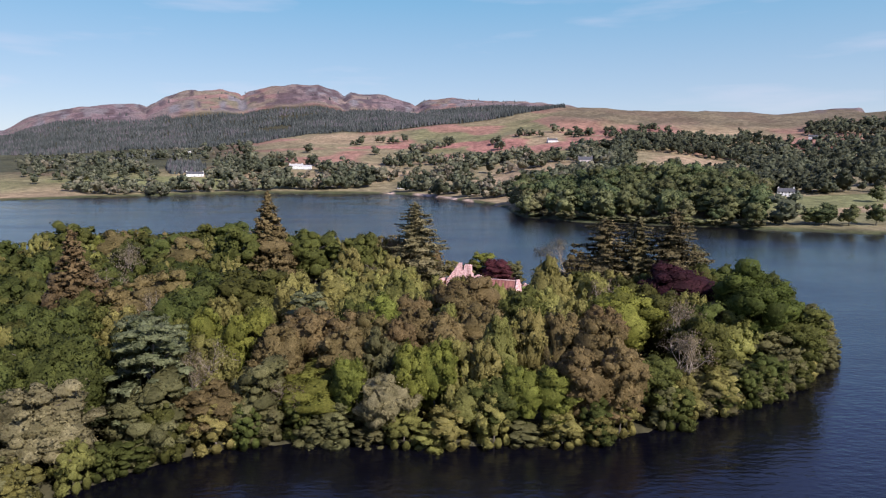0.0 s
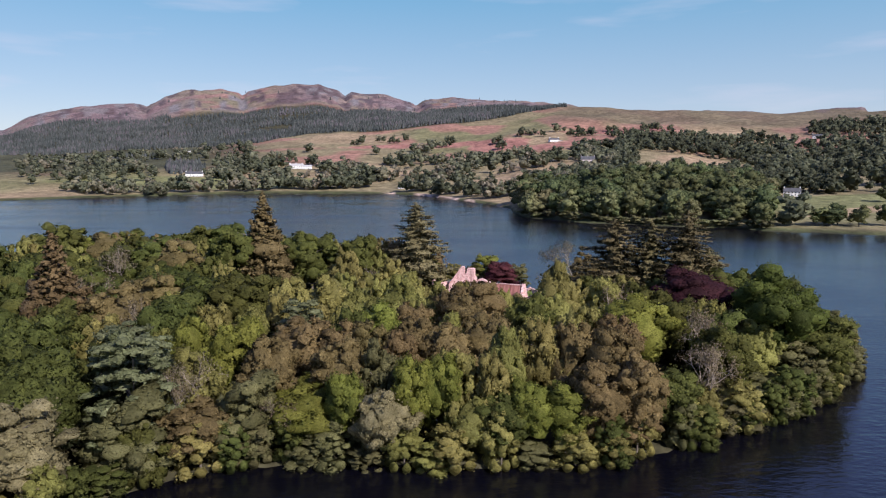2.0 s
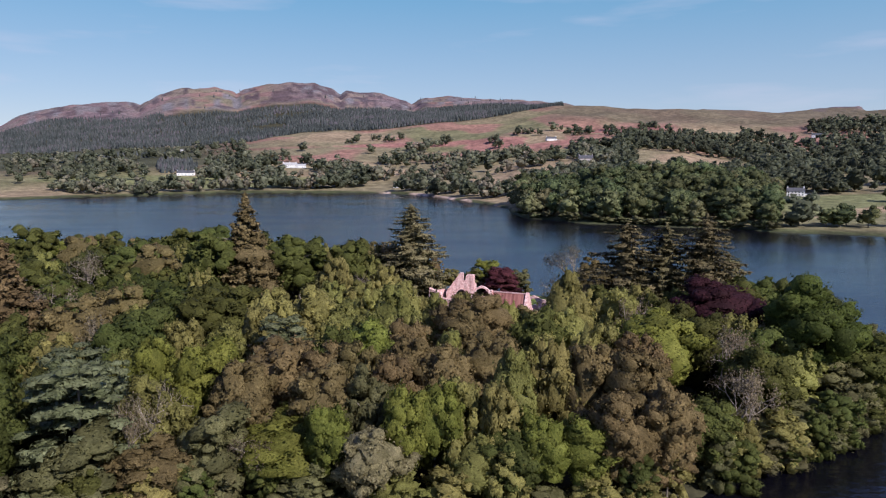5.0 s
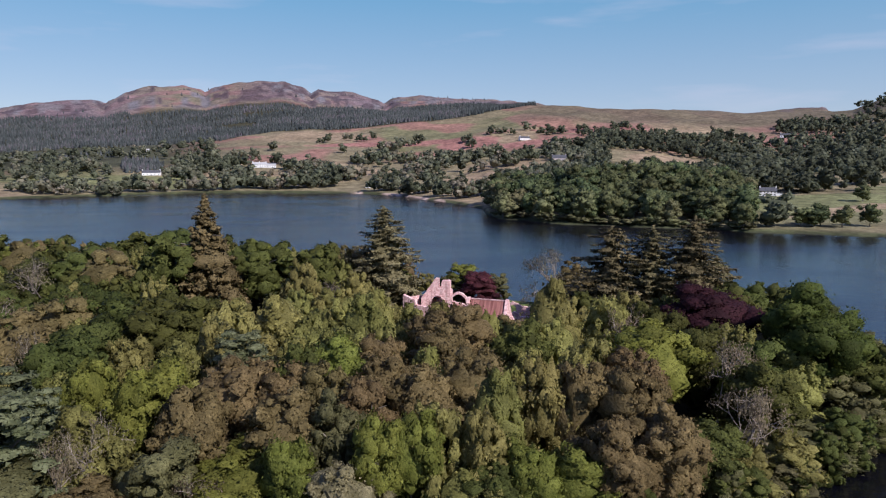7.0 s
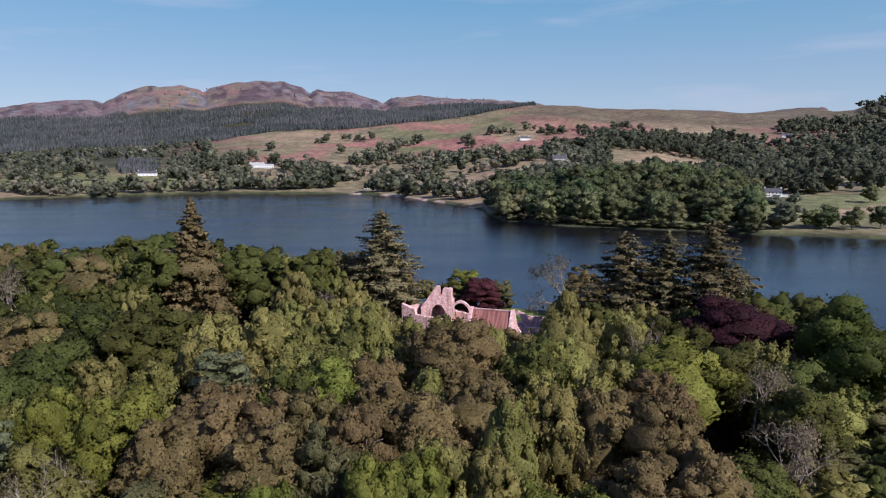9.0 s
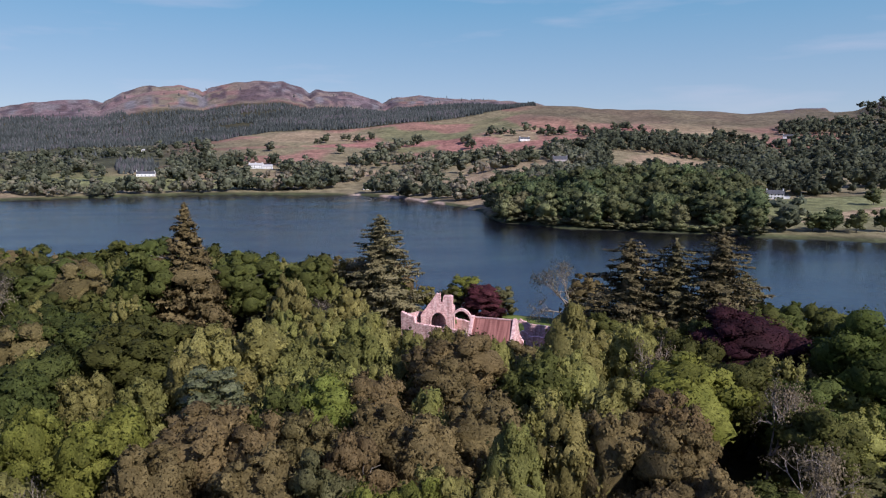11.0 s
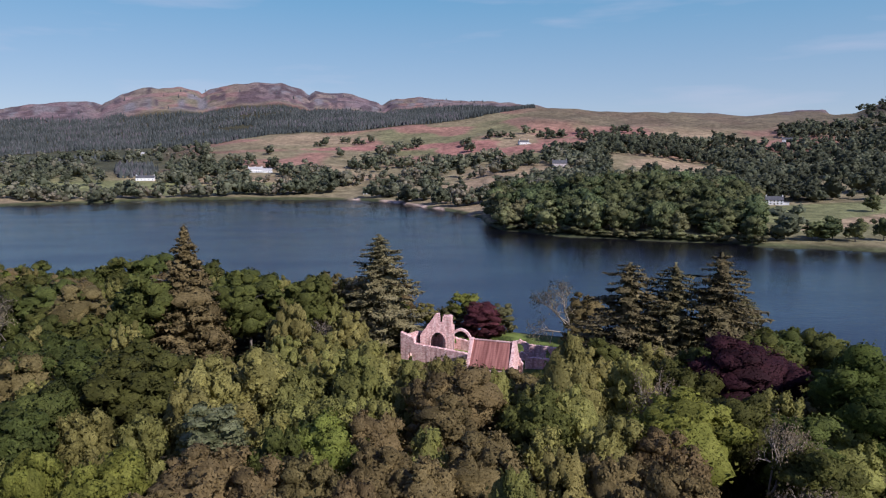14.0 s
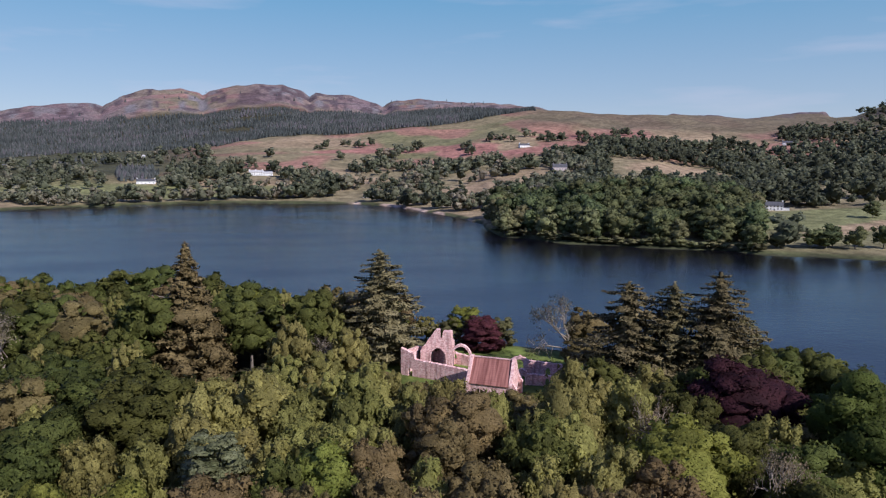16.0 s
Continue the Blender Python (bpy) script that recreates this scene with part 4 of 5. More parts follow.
def scatter(rng, b0, b1, r0, r1, gap, keep=1.0, edge=0.12):
    """Places over a sector of the land, with uneven edges and clearings."""
    out = []
    r = r0
    while r < r1:
        n = max(1, int(radians(b1 - b0) * r / gap))
        for i in range(n):
            b, d = b0 + (b1 - b0) * (i + rng.random()) / n, r + rng.uniform(-0.5, 0.5) * gap
            x, y = WATCH[0] + d * math.sin(radians(b)), WATCH[1] + d * math.cos(radians(b))
            rim = min((b - b0) / (b1 - b0), (b1 - b) / (b1 - b0), (r1 - d) / (r1 - r0), 0.5) / edge if edge else 9
            n1 = float(value_noise(np.array([x]), np.array([y]), 55, 31)[0])
            if rim + n1 > 0.25 and rng.random() < keep and d > shore(b) - 2:
                out.append((x, y))
        r += gap
    if not out:
        return out
    xy = np.array(out)
    return [p for p, z in zip(out, ground(xy[:, 0], xy[:, 1])) if z > 0.25]


CLEAR = []  # open places: x, y, radius


def join_wood(name, label, places, shapes, mat, low, high, seed):
    """A far wood as one sheet of separate trees."""
    rng = np.random.default_rng(seed)
    pv, pf, pt, pn, n = [], [], [], [], 0
    places = [(x, y) for x, y in places if all(math.hypot(x - cx, y - cy) > cr for cx, cy, cr in CLEAR)]
    if not places:
        return
    xy = np.array(places)
    zs = ground(xy[:, 0], xy[:, 1])
    for (x, y), z in zip(places, zs):
        v, f, nv = shapes[rng.integers(len(shapes))]
        a, h, w = rng.uniform(0, 6.28), low + (high - low) * rng.random() ** 1.6, rng.uniform(0.95, 1.4)
        k = h / 14.0
        c, s = math.cos(a) * k * w, math.sin(a) * k * w
        pv.append(np.stack([x + v[:, 0] * c - v[:, 1] * s, y + v[:, 0] * s + v[:, 1] * c, z - 0.2 + v[:, 2] * k], -1))
        pf.append(f + n)
        pn.append(np.stack([nv[:, 0] * math.cos(a) - nv[:, 1] * math.sin(a), nv[:, 0] * math.sin(a) + nv[:, 1] * math.cos(a), nv[:, 2]], -1))
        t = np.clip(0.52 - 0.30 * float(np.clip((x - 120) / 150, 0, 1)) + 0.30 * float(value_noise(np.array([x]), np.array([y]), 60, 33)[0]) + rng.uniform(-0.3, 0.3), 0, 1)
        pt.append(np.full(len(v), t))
        n += len(v)
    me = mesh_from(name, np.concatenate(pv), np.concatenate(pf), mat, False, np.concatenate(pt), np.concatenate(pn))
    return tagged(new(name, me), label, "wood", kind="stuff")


def open_places():
    """Ground kept free round the houses, and the fields."""
    for name, x, y, r in (("a", -250, 1128, 26), ("b", -397, 1042, 24), ("c", 219, 1008, 24), ("d", 218, 1300, 22), ("e", 342, 628, 30), ("f", -57, 918, 24),
                          ("g", -581, 1500, 20), ("h", -732, 1265, 18), ("i", 104, 765, 9), ("j", 705, 1250, 16), ("k", 345, 560, 50), ("l", 400, 580, 55),
                          ("n", 85, 895, 38), ("o", 395, 1030, 62), ("p", 208, 978, 26), ("p", 200, 945, 22), ("p", 196, 915, 16), ("p", 212, 1005, 20), ("q", -248, 1100, 26), ("r", 338, 600, 40)):
        CLEAR.append((x, y, r))


open_places()
BANK = "trees along the lake's far bank"
BANK_TREE = Kind("lakeside_tree", "dark green broadleaf tree on the far bank", "tree", "deep", lambda g: far_crown(g, 620, 12, 0.5), (101, 102, 103, 104, 105), group=BANK)
BANK_OLIVE = Kind("lakeside_tree", "lighter green broadleaf tree at the far water's edge", "tree", "light", lambda g: far_crown(g, 620, 12, 0.5), (106, 107), group=BANK)
BANK_BUSH = Kind("shore_bush", "green bush on the far lake bank", "bush", "light", lambda g: far_crown(g, 200, 6, 0.6), (108, 109), group="bushes on the far bank")
NEAR_SHAPES = [far_crown(np.random.default_rng(110 + i), 120, 5, 0.9) for i in range(6)]
FAR_SHAPES = [far_crown(np.random.default_rng(120 + i), 64, 3, 1.1) for i in range(6)]
SPIRES = [far_conifer(np.random.default_rng(130 + i)) for i in range(5)]


def clump(rng, rows, squash=0.55):
    """Uneven clumps: centre, half width and number of trees."""
    out = []
    for x, y, half, number in rows:
        for _ in range(round(number * 1.5)):
            a, d = rng.uniform(0, 6.28), math.sqrt(rng.random())
            out.append((x + half * d * math.cos(a), y + half * squash * d * math.sin(a)))
    return out


WEST_SHORE = [(-488, 861, 16, 6), (-442, 850, 30, 14), (-398, 870, 33, 14), (-358, 893, 16, 8), (-333, 904, 10, 5), (-311, 913, 3, 1), (-284, 923, 19, 8), (-251, 926, 12, 4), (-215, 948, 28, 10), (-182, 935, 24, 12)]
WEST_WOOD = [(-548, 994, 43, 14), (-523, 1053, 44, 14), (-508, 1092, 30, 10), (-668, 1481, 34, 8), (-654, 1219, 46, 10), (-557, 1342, 36, 8), (-359, 1058, 32, 18), (-341, 1110, 39, 20), (-303, 1134, 29, 14), (-331, 1024, 54, 14), (-254, 1043, 45, 16), (-236, 1162, 10, 4), (-204, 1116, 11, 5)]
MIDDLE_WOOD = [(-169, 1093, 37, 18), (-125, 1022, 38, 22), (-140, 955, 40, 20), (-95, 1014, 21, 12), (-7, 969, 20, 12), (17, 974, 12, 6), (26, 892, 11, 8), (37, 1086, 27, 12), (65, 1109, 28, 14), (103, 1122, 28, 12), (137, 1175, 18, 8), (-29, 889, 26, 12), (7, 818, 20, 12), (38, 763, 16, 10), (60, 731, 15, 10), (78, 732, 12, 8), (59, 845, 14, 4), (110, 888, 15, 10), (142, 1008, 17, 10), (177, 1064, 22, 12)]
HILL_TREES = [(-198, 1477, 17, 6), (-146, 1528, 10, 3), (-112, 1494, 15, 5), (-86, 1520, 10, 3), (-130, 1280, 4, 1), (-280, 1354, 7, 2), (-85, 1164, 21, 10), (-64, 1217, 25, 10), (-42, 1326, 28, 10), (-16, 1395, 29, 10), (14, 1439, 18, 5), (-10, 1159, 17, 8), (-64, 1056, 4, 1), (-47, 1049, 3, 1), (-39, 993, 5, 2), (169, 1396, 21, 7), (107, 1350, 11, 4), (110, 1294, 6, 2), (199, 1368, 6, 2), (246, 1437, 15, 4), (280, 1374, 29, 14), (363, 1448, 12, 4), (446, 1441, 23, 9), (480, 1417, 8, 2)]
EAST_FIELD = [(394, 663, 25, 8), (413, 640, 38, 12), (236, 438, 6, 4), (515, 754, 23, 8), (531, 829, 16, 5), (465, 683, 17, 6), (319, 911, 16, 5), (354, 683, 9, 6)]


def plant_mainland():
    rng = random.Random(9)
    bank = scatter(rng, 6.6, 28.3, 450, 650, 11.5, 0.95, 0.03)
    bank = [p for p in bank if all(math.hypot(p[0] - cx, p[1] - cy) > cr for cx, cy, cr in CLEAR)]
    bank.sort(key=lambda p: math.hypot(p[0], p[1] - 27) - float(shore(math.degrees(math.atan2(p[0], p[1] - 27)))))
    for x, y in ((255, 437), (262, 434), (277, 428), (296, 429), (379, 557), (270, 440)):
        BANK_TREE.plant(x, y, rng.uniform(12, 16), rng.uniform(11, 15), rng.uniform(0, 6), 0.3)
    for i, (x, y) in enumerate(bank[:280]):
        back = math.hypot(x, y - 27) - float(shore(math.degrees(math.atan2(x, y - 27))))
        wide = rng.uniform(10, 16.5) if back < 25 else rng.uniform(12, 20)
        (BANK_OLIVE if rng.random() < (0.75 if x < 85 else 0.3 if back < 25 else 0.06) else BANK_TREE).plant(x, y, wide * rng.uniform(1.0, 1.5), wide, rng.uniform(0, 6), 0.3)
    for b in np.arange(6.4, 28.5, 0.42):
        d = float(shore(b)) + rng.uniform(1.5, 6)
        x, y = WATCH[0] + d * math.sin(radians(b)), WATCH[1] + d * math.cos(radians(b))
        if rng.random() < 0.85 and on_ground(x, y) > 0.1:
            BANK_BUSH.plant(x, y, rng.uniform(3, 7.5), rng.uniform(6, 11), rng.uniform(0, 6), 0.4)
    near = bank[280:] + scatter(rng, 7.5, 27.3, 620, 850, 10, 0.95) + scatter(rng, 10.5, 16.8, 850, 1010, 11, 0.9) + scatter(rng, 24, 31.5, 690, 900, 11.5, 0.9)
    near += clump(rng, WEST_SHORE) + clump(rng, MIDDLE_WOOD) + clump(rng, EAST_FIELD)
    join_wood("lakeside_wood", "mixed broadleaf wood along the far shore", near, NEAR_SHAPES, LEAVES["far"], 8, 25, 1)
    far = scatter(rng, 11, 16.8, 1010, 1200, 11, 0.9) + scatter(rng, 14, 26.5, 1150, 1380, 12.5, 0.95) + scatter(rng, 24.5, 40, 900, 1420, 13.5, 0.9)
    far += scatter(rng, 29, 34.5, 1420, 1620, 12, 0.8) + clump(rng, WEST_WOOD) + clump(rng, HILL_TREES) + scatter(rng, -34, -24, 1050, 1560, 17, 0.4) + scatter(rng, -19.5, -12.5, 1090, 1290, 14, 0.6)
    far += scatter(rng, -24, -16, 1330, 1640, 20, 0.5) + scatter(rng, -4, 8, 930, 1200, 17, 0.4)
    far += scatter(rng, 34, 42, 1420, 1900, 16, 0.35)
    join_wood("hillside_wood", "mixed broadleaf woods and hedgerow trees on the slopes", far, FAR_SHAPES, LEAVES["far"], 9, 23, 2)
    firs = [p for p in scatter(rng, -36, 10.4, 1560, 2750, 9.0, 1.0, 0.0) if in_plantation(*p)] + scatter(rng, -23.5, -20.3, 1120, 1300, 8, 0.95)
    firs += scatter(rng, -32, -22, 1480, 1560, 13, 0.5) + scatter(rng, -31, 8, 2600, 3320, 75, 0.12, 0)
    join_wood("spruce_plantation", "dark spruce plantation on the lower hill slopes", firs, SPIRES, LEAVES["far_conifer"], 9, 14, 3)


def in_plantation(x, y):
    """Between the moor's upper edge and the open ridge, with a few felled gaps."""
    b, d = polar(x, y)
    low = np.interp(b, PLANTED_BEARING, PLANTED_FROM)
    high = np.interp(b, [-32, -26, -17, -12, -6, 0, 4, 7.3, 10.4], [2620, 2540, 2420, 2400, 2410, 2450, 2500, 2350, 2050])
    n = float(value_noise(np.array([x]), np.array([y]), 90, 41)[0])
    if (x + 520) ** 2 / 75 ** 2 + (y - 2000) ** 2 / 45 ** 2 < 1 or abs(d - 2240 - 40 * n) < 16 and -14 < b < -9:
        return False
    return low + 18 * n < d < high + 60 * n


plant_mainland()


# ---------------------------------------------------------------- houses on the mainland
def house(name, label, x, y, long, deep, eaves, rise, turn, wall, roof, bays=4, storeys=2, stacks=2, wing=False):
    root = tagged(new(name), label, "house")
    root.matrix_world = pose(x, y, on_ground(x, y) - 0.3, 0, 0, turn)
    bm = bmesh.new()
    l, d = long / 2, deep / 2
    v = box(bm, -l, -d, 0, l, d, eaves)
    for s, ends in ((-l, (v[4], v[7])), (l, (v[5], v[6]))):
        bm.faces.new([*ends, bm.verts.new((s, 0, eaves + rise))])
    if wing:
        box(bm, l, -d * 0.7, 0, l + long * 0.35, d * 0.7, eaves * 0.6)
    part("wall", bm, wall, root)
    for s in (-1, 1):
        bm = bmesh.new()
        t, over = 0.25, 0.35
        fall = rise / d
        pts = [(over + l, 0, eaves + rise), (over + l, s * (d + over), eaves - over * fall)]
        rows = [[bm.verts.new((q * px, py, pz + h)) for q in (-1, 1) for px, py, pz in pts] for h in (0.02, t)]
        a, b = rows
        for f in ((a[0], a[1], a[3], a[2]), (b[0], b[2], b[3], b[1]), (a[0], a[2], b[2], b[0]), (a[1], b[1], b[3], a[3]), (a[0], b[0], b[1], a[1]), (a[2], a[3], b[3], b[2])):
            bm.faces.new(f)
        bmesh.ops.recalc_face_normals(bm, faces=bm.faces)
        slope = part("roof", bm, roof, root)
    if wing:
        bm = bmesh.new()
        box(bm, l, -d * 0.75, eaves * 0.6, l + long * 0.37, d * 0.75, eaves * 0.6 + 0.3)
        part("wing_roof", bm, roof, root)
    for i in range(stacks):
        bm = bmesh.new()
        cx = -l + 0.6 + (long - 1.2) * (i / max(1, stacks - 1))
        box(bm, cx - 0.5, -0.4, eaves + rise - 0.8, cx + 0.5, 0.4, eaves + rise + 1.3)
        box(bm, cx - 0.6, -0.5, eaves + rise + 1.3, cx + 0.6, 0.5, eaves + rise + 1.5)
        part("chimney", bm, wall, slope)
    gap = long / bays
    for row in range(storeys):
        for i in range(bays):
            wx, wz = -l + gap * (i + 0.5), 1.0 + row * (eaves - 0.4) / storeys
            door = row == 0 and i == bays // 2
            low, high = (0.1, 2.1) if door else (wz, wz + 1.4)
            bm = bmesh.new()
            for x0, x1, z0, z1 in ((-0.65, -0.53, low, high), (0.53, 0.65, low, high), (-0.53, 0.53, high - 0.12, high), (-0.53, 0.53, low, low + 0.12)):
                box(bm, wx + x0, -d - 0.06, z0, wx + x1, -d + 0.05, z1)
            opening = part("door" if door else "window", bm, WHITE_WALL, root)
            bm = bmesh.new()
            box(bm, wx - 0.53, -d - 0.03, low + 0.12, wx + 0.53, -d + 0.04, high - 0.12)
            part("panel" if door else "pane", bm, GLASS, opening, "dark glass" if not door else "dark door panel")
    return root


house("farmhouse", "long white house with a pale roof among trees", -254, 1132, 22, 9, 5.6, 3.2, 8, WHITE_WALL, PALE_SLATE, 6, 2, 3)
house("farmhouse", "low white wing with a pale roof beside a house", -235, 1133, 15, 8, 4.0, 2.8, 8, WHITE_WALL, PALE_SLATE, 4, 1, 1)
house("cottage", "white cottage with a dark slate roof by trees", -397, 1046, 26, 8, 4.2, 3.4, 10, WHITE_WALL, DARK_SLATE, 5, 1, 2)
house("country_house", "grey stone country house with steep gables", 219, 1012, 21, 12, 8.5, 4.5, -8, GREY_WALL, DARK_SLATE, 5, 2, 3)
house("cottage", "white cottage high on the bracken hillside", 214, 1302, 20, 8, 4.2, 3.4, 14, WHITE_WALL, DARK_SLATE, 5, 1, 2, True)
house("farmhouse", "white two-storey farmhouse with a dark slate roof", 338, 634, 15, 7.5, 4.8, 3.2, -24, WHITE_WALL, DARK_SLATE, 5, 2, 2, True)
house("boathouse", "low pale lodge at the lake's edge", -57, 930, 17, 7, 2.8, 2.2, 0, WHITE_WALL, DARK_SLATE, 5, 1, 1)
house("cottage", "small white cottage under the plantation", -581, 1502, 14, 7, 3.4, 2.8, 15, WHITE_WALL, PALE_SLATE, 4, 1, 1)
house("cottage", "small white cottage among far trees", -732, 1266, 20, 8, 4.0, 3.4, 20, WHITE_WALL, DARK_SLATE, 4, 1, 1)
house("chapel", "small pale stone building near the shore", 104, 768, 6, 6, 7.0, 3.0, 0, GREY_WALL, DARK_SLATE, 2, 2, 1)
house("cottage", "white cottage high in the hillside wood", 703, 1252, 22, 8, 5.0, 3.0, -25, WHITE_WALL, DARK_SLATE, 4, 1, 1)

# ---------------------------------------------------------------- the ruined priory
RUIN_TURN = -22.0


def ragged(x, seed, amount):
    return amount * (0.6 * noise.noise((x * 0.9, seed, 0)) + 0.5 * noise.noise((x * 2.7, seed, 3)))


def ruin_wall(long, thick, top, openings=(), step=0.3, seed=0, rough=0.3):
    """An upright wall along x from 0: top(x) gives its broken crest; openings are (x, half width, sill, spring, rise) with pointed heads."""
    bm = bmesh.new()
    marks = set(np.round(np.arange(0, long + 1e-6, step), 3)) | {long}
    for ox, half, *_ in openings:
        marks |= {round(ox - half, 3), round(ox + half, 3), round(ox, 3)}
        marks |= {round(ox + half * k, 3) for k in (-0.85, -0.65, -0.4, -0.2, 0.2, 0.4, 0.65, 0.85)}
    marks = sorted(m for m in marks if 0 <= m <= long)

    def head(ox, half, spring, rise, x):
        return spring + rise * math.sqrt(max(0.0, 1 - (abs(x - ox) / half) ** 1.7))

    def slab(x0, x1, lo0, lo1, hi0, hi1):
        if hi0 - lo0 < 0.02 and hi1 - lo1 < 0.02:
            return
        out = []
        for y, sd in ((0, seed), (thick, seed + 5)):
            for x, z in ((x0, lo0), (x1, lo1), (x1, hi1), (x0, hi0)):
                out.append(bm.verts.new((x, y + 0.05 * noise.noise((x * 1.3, z * 1.3, sd)), z)))
        a, b = out[:4], out[4:]
        bm.faces.new(a)
        bm.faces.new(b[::-1])
        for i in range(4):
            j = (i + 1) % 4
            bm.faces.new((a[j], a[i], b[i], b[j]))

    for x0, x1 in zip(marks, marks[1:]):
        mid = (x0 + x1) / 2
        t0, t1 = (max(0.4, top(x) + ragged(x, seed, rough)) for x in (x0, x1))
        hole = next((o for o in openings if abs(mid - o[0]) < o[1]), None)
        if hole is None:
            slab(x0, x1, -0.6, -0.6, t0, t1)
            continue
        ox, half, sill, spring, rise = hole
        if sill > 0:
            slab(x0, x1, -0.6, -0.6, sill, sill)
        h0, h1 = head(ox, half, spring, rise, x0), head(ox, half, spring, rise, x1)
        slab(x0, x1, h0, h1, max(t0, h0 + 0.35), max(t1, h1 + 0.35))
    bmesh.ops.remove_doubles(bm, verts=bm.verts, dist=0.004)
    return bm


def arch_ring(half, spring, rise, thick, deep):
    """The dressed stones round a pointed arch, a little proud of the wall."""
    bm = bmesh.new()
    xs = [-1, -1, -0.93, -0.75, -0.5, -0.25, 0, 0.25, 0.5, 0.75, 0.93, 1, 1]
    prev = None
    for i, k in enumerate(xs):
        z = 0 if i in (0, len(xs) - 1) else spring + rise * math.sqrt(max(0, 1 - abs(k) ** 1.7))
        out = (k * (half + thick), 0 if i in (0, len(xs) - 1) else spring + (rise + thick) * math.sqrt(max(0, 1 - abs(k) ** 1.7)))
        row = [bm.verts.new(p) for p in ((k * half, 0, z), (out[0], 0, out[1]), (out[0], deep, out[1]), (k * half, deep, z))]
        if prev:
            for a in range(4):
                b = (a + 1) % 4
                bm.faces.new((prev[a], prev[b], row[b], row[a]))
        prev = row
    bmesh.ops.recalc_face_normals(bm, faces=bm.faces)
    return bm


def at_ruin(x, y, turn=RUIN_TURN, z=None):
    return pose(x, y, (on_ground(x, y) if z is None else z), 0, 0, turn)


def chapter_house():
    """The one roofed building: steep stone-slated roof between raised gables."""
    root = tagged(new("chapter_house"), "small pink sandstone building with a steep red slate roof", "building")
    long, deep, eaves, ridge = 11.6, 8.0, 3.7, 9.2
    root.matrix_world = at_ruin(12.4, 184.0, RUIN_TURN, 1.0)
    under_root = lambda name, bm, mat, label="": part(name, bm, mat, root, label)
    for name, y in (("front_wall", 0.0), ("back_wall", deep - 0.9)):
        bm = ruin_wall(long, 0.9, lambda x: eaves, [(3.2, 0.28, 1.1, 2.0, 0.5), (7.4, 0.28, 1.1, 2.0, 0.5)] if y == 0 else [], 0.6, 3, 0.03)
        bmesh.ops.translate(bm, verts=bm.verts, vec=(0, y, 0))
        under_root(name, bm, PINK_STONE)
    for x in (0.0, long - 0.9):
        bm = bmesh.new()
        rise = 0.45
        prof = [(-0.15, -0.6), (deep + 0.15, -0.6), (deep + 0.15, eaves + 0.3), (deep / 2 + 0.4, ridge + rise), (deep / 2 - 0.4, ridge + rise), (-0.15, eaves + 0.3)]
        a, b = ([bm.verts.new((x + k, y, z)) for y, z in prof] for k in (0, 0.9))
        bm.faces.new(a)
        bm.faces.new(b[::-1])
        for i in range(6):
            j = (i + 1) % 6
            bm.faces.new((a[j], a[i], b[i], b[j]))
        bmesh.ops.recalc_face_normals(bm, faces=bm.faces)
        bmesh.ops.bevel(bm, geom=bm.edges[:], offset=0.05, segments=1, affect="EDGES")
        under_root("gable", bm, PINK_STONE, "raised pink stone gable")
    for s in (0, 1):
        slope = part("roof_slope", roof_slope(long - 1.8, deep / 2 + 0.25, eaves - 0.1, ridge, s, deep), STONE_SLATES, root, "steep slope of worn red stone slates")
        slope.location = (0.9, 0, 0)
    bm = bmesh.new()
    box(bm, 0.9, deep / 2 - 0.22, ridge - 0.05, long - 0.9, deep / 2 + 0.22, ridge + 0.2)
    under_root("ridge_coping", bm, PINK_STONE, "pale stone ridge")
    for y in (0.2, deep - 1.3):
        bm = bmesh.new()
        v = box(bm, long, y, -0.6, long + 1.0, y + 1.1, 4.6)
        for p in v:
            if p.co.z > 4 and p.co.x > long + 0.5:
                p.co.z = 3.2
        under_root("buttress", bm, PINK_STONE)


def roof_slope(long, half, low, high, side, deep):
    """Courses of overlapping stone slates on one side of the roof."""
    bm = bmesh.new()
    courses = 13
    for i in range(courses):
        k0, k1 = i / courses, (i + 1.15) / courses
        rng = random.Random(40 + i + 50 * side)
        x = 0.0
        while x < long - 0.01:
            w = min(rng.uniform(0.45, 0.8), long - x)
            lift = 0.03 + 0.008 * rng.random()
            pts = []
            for k, up in ((k0, lift + 0.02), (min(k1, 1.0), lift - 0.01)):
                y = -0.25 + (half) * k
                z = low + (high - low) * k
                pts.append((y if side == 0 else deep - y, z + up))
            (ya, za), (yb, zb) = pts
            gap = 0.001
            q = [bm.verts.new(p) for p in ((x + gap, ya, za), (x + w - gap, ya, za), (x + w - gap, yb, zb), (x + gap, yb, zb),
                                           (x + gap, ya, za - 0.09), (x + w - gap, ya, za - 0.09), (x + w - gap, yb, zb - 0.09), (x + gap, yb, zb - 0.09))]
            for f in ((0, 1, 2, 3), (7, 6, 5, 4), (0, 4, 5, 1), (1, 5, 6, 2), (2, 6, 7, 3), (3, 7, 4, 0)):
                bm.faces.new([q[n] for n in f])
            x += w
    bmesh.ops.recalc_face_normals(bm, faces=bm.faces)
    return bm


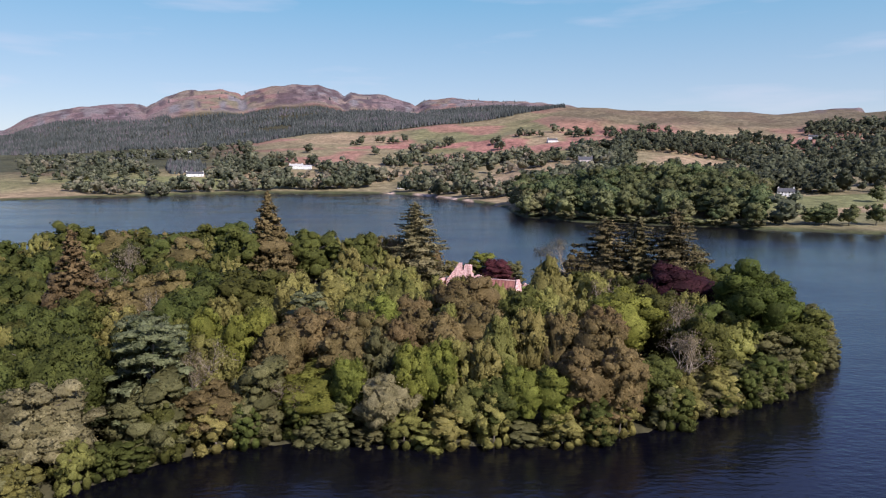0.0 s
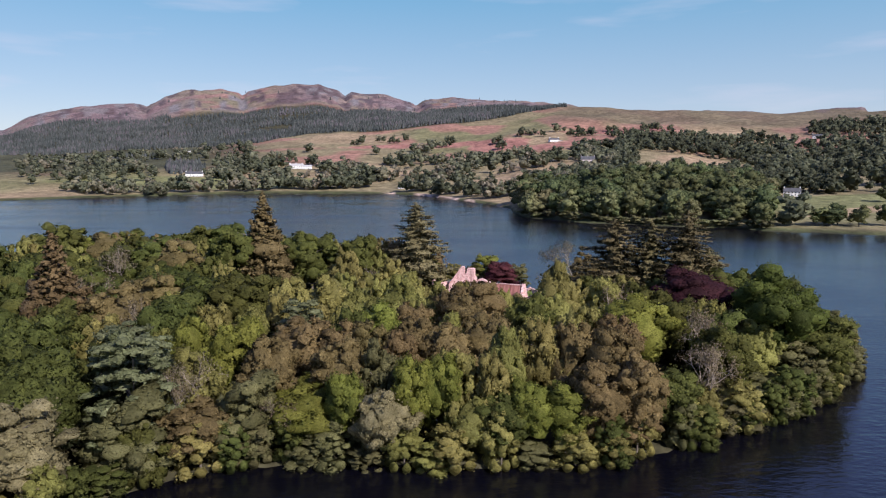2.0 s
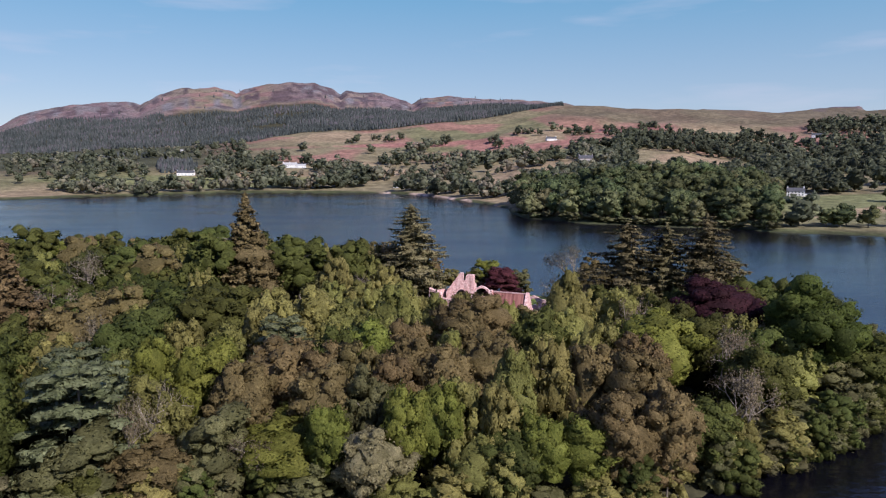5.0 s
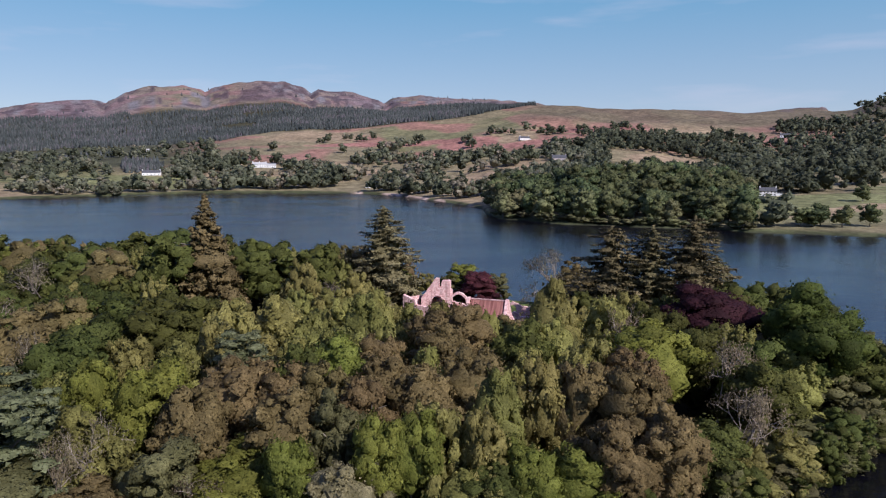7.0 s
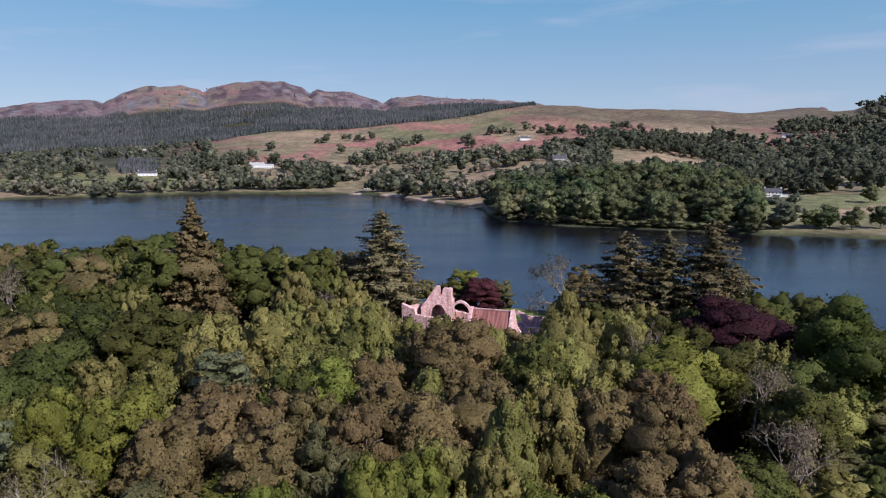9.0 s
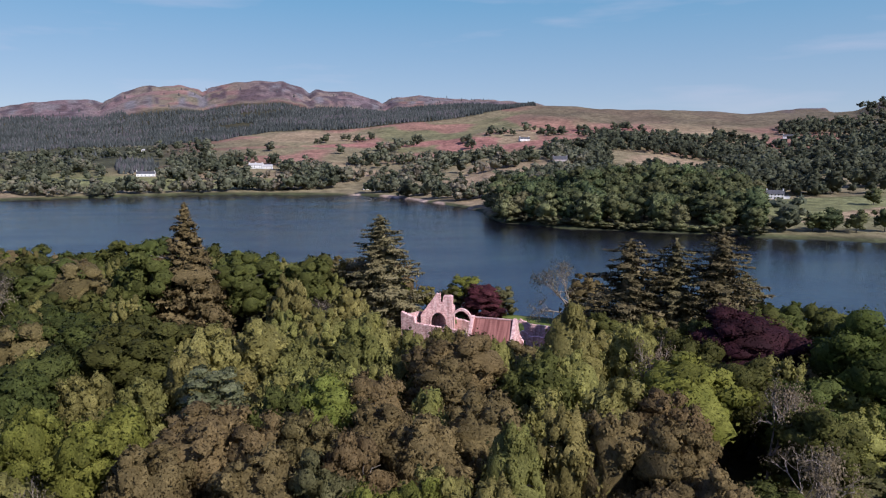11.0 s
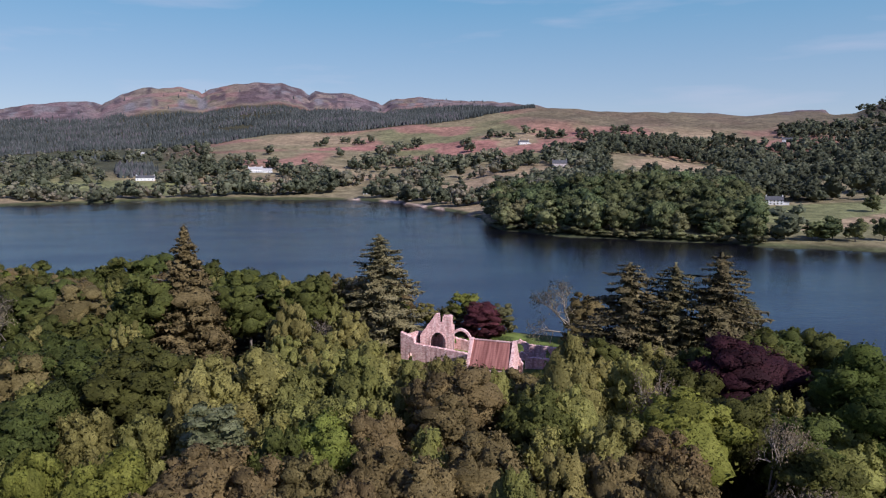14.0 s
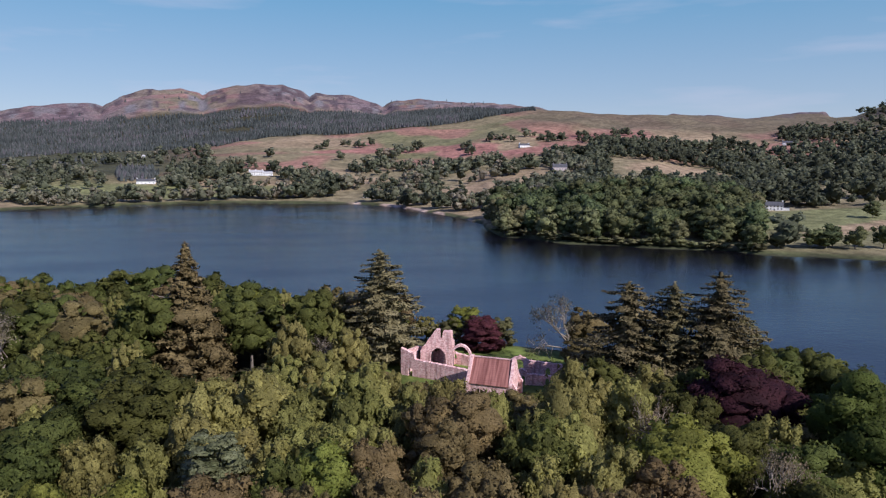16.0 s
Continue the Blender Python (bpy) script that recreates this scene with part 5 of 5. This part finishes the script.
def ruined_church():
    """Roofless walls of the church: a long front wall, a broken gable with a tower stub, two pointed arches."""
    root = tagged(new("priory_ruin"), "roofless pink sandstone priory ruin with pointed arches and broken gable", "ruin")
    root.matrix_world = at_ruin(-3.8, 201.6, -29.0, 1.0)
    put = lambda name, bm, m, label="": under_local(part(name, bm, PINK_STONE, root, label), m)

    def under_local(ob, m):
        ob.matrix_basis = m
        return ob

    front = lambda x: 7.5 - 0.32 * x if x < 4.0 else 4.8 - 0.05 * (x - 4)
    put("front_wall", ruin_wall(20.5, 1.1, front, [(2.9, 0.65, 0, 1.4, 0.8)], 0.3, 11), pose(0, 0, 0), "long pink stone wall with a small doorway")
    put("west_wall", ruin_wall(9.0, 1.1, lambda x: 6.4 - 0.1 * x, [(4.5, 1.0, 0, 2.2, 1.2)], 0.3, 12), pose(1.1, 1.1, 0, 0, 0, 90))
    # the broken gable and the arches behind the front wall
    rise = lambda x: (5.5 + 1.4 * x if x < 4.4 else 11.7 if x < 5.4 else 9.2 if x < 6.1 else 10.9) if x < 8.6 else 7.0
    put("gable_wall", ruin_wall(8.8, 1.2, rise, [(4.9, 2.15, 0.6, 3.4, 3.0)], 0.25, 13, 0.45), pose(2.7, 6.2, 0, 0, 0, 18), "broken gable with a pointed arch")
    put("arch", arch_ring(2.15, 3.4, 3.0, 0.45, 1.4), pose(2.7, 6.2, 0, 0, 0, 18) @ pose(4.9, -0.1, 0), "dressed stone arch")
    put("arch", arch_ring(2.45, 4.1, 2.9, 0.6, 1.2), pose(2.7, 6.2, 0, 0, 0, 18) @ pose(11.2, 0, 0), "free-standing pointed arch")
    put("tower_stub", ruin_wall(2.4, 2.6, lambda x: 10.7, [], 0.3, 14, 0.35), pose(2.7, 6.2, 0, 0, 0, 18) @ pose(6.2, 0.6, 0), "square stub of a tower")
    put("tower_wall", ruin_wall(5.2, 1.0, lambda x: 8.6 - 0.3 * x, [], 0.3, 16, 0.4), pose(2.7, 6.2, 0, 0, 0, 18) @ pose(8.7, 1.2, 0, 0, 0, 90))
    put("tower_wall", ruin_wall(7.0, 1.0, lambda x: 7.4, [], 0.3, 17, 0.4), pose(2.7, 6.2, 0, 0, 0, 18) @ pose(1.4, 5.6, 0))
    put("back_wall", ruin_wall(13.0, 1.0, lambda x: 4.0 - 0.1 * x, [(4, 0.6, 1.5, 2.3, 0.8), (8, 0.6, 1.5, 2.3, 0.8)], 0.3, 15), pose(1.0, 15.0, 0))


def east_range():
    """Lower walls beyond the chapter house, with doorways and a vault's arch."""
    root = tagged(new("cloister_ruin"), "low broken cloister walls with round and pointed doorways", "ruin")
    root.matrix_world = at_ruin(24.0, 196.0, -14.0, 1.0)
    for name, m, long, top, holes in (
            ("vault_wall", pose(1.0, 4.0, 0), 4.8, lambda x: 5.6 - 0.5 * abs(x - 2.2), [(2.2, 1.1, 0.8, 3.0, 1.6)]),
            ("side_wall", pose(5.8, 4.6, 0), 9.0, lambda x: 4.2 - 0.08 * x, [(5.0, 0.6, 0, 1.8, 0.7)]),
            ("door_wall", pose(3.2, -3.2, 0), 2.6, lambda x: 4.3 - 0.5 * abs(x - 1.3), [(1.3, 0.75, 0, 2.0, 1.0)]),
            ("garden_wall", pose(5.8, -3.0, 0), 9.5, lambda x: 3.0 - 0.05 * x, [(5.2, 0.5, 0, 1.5, 0.6)]),
            ("cross_wall", pose(15.2, -2.0, 0, 0, 0, 90), 7.5, lambda x: 3.2, [])):
        ob = part(name, ruin_wall(long, 0.9, top, holes, 0.3, 20 + long), PINK_STONE, root)
        ob.matrix_basis = m


chapter_house()
ruined_church()
east_range()
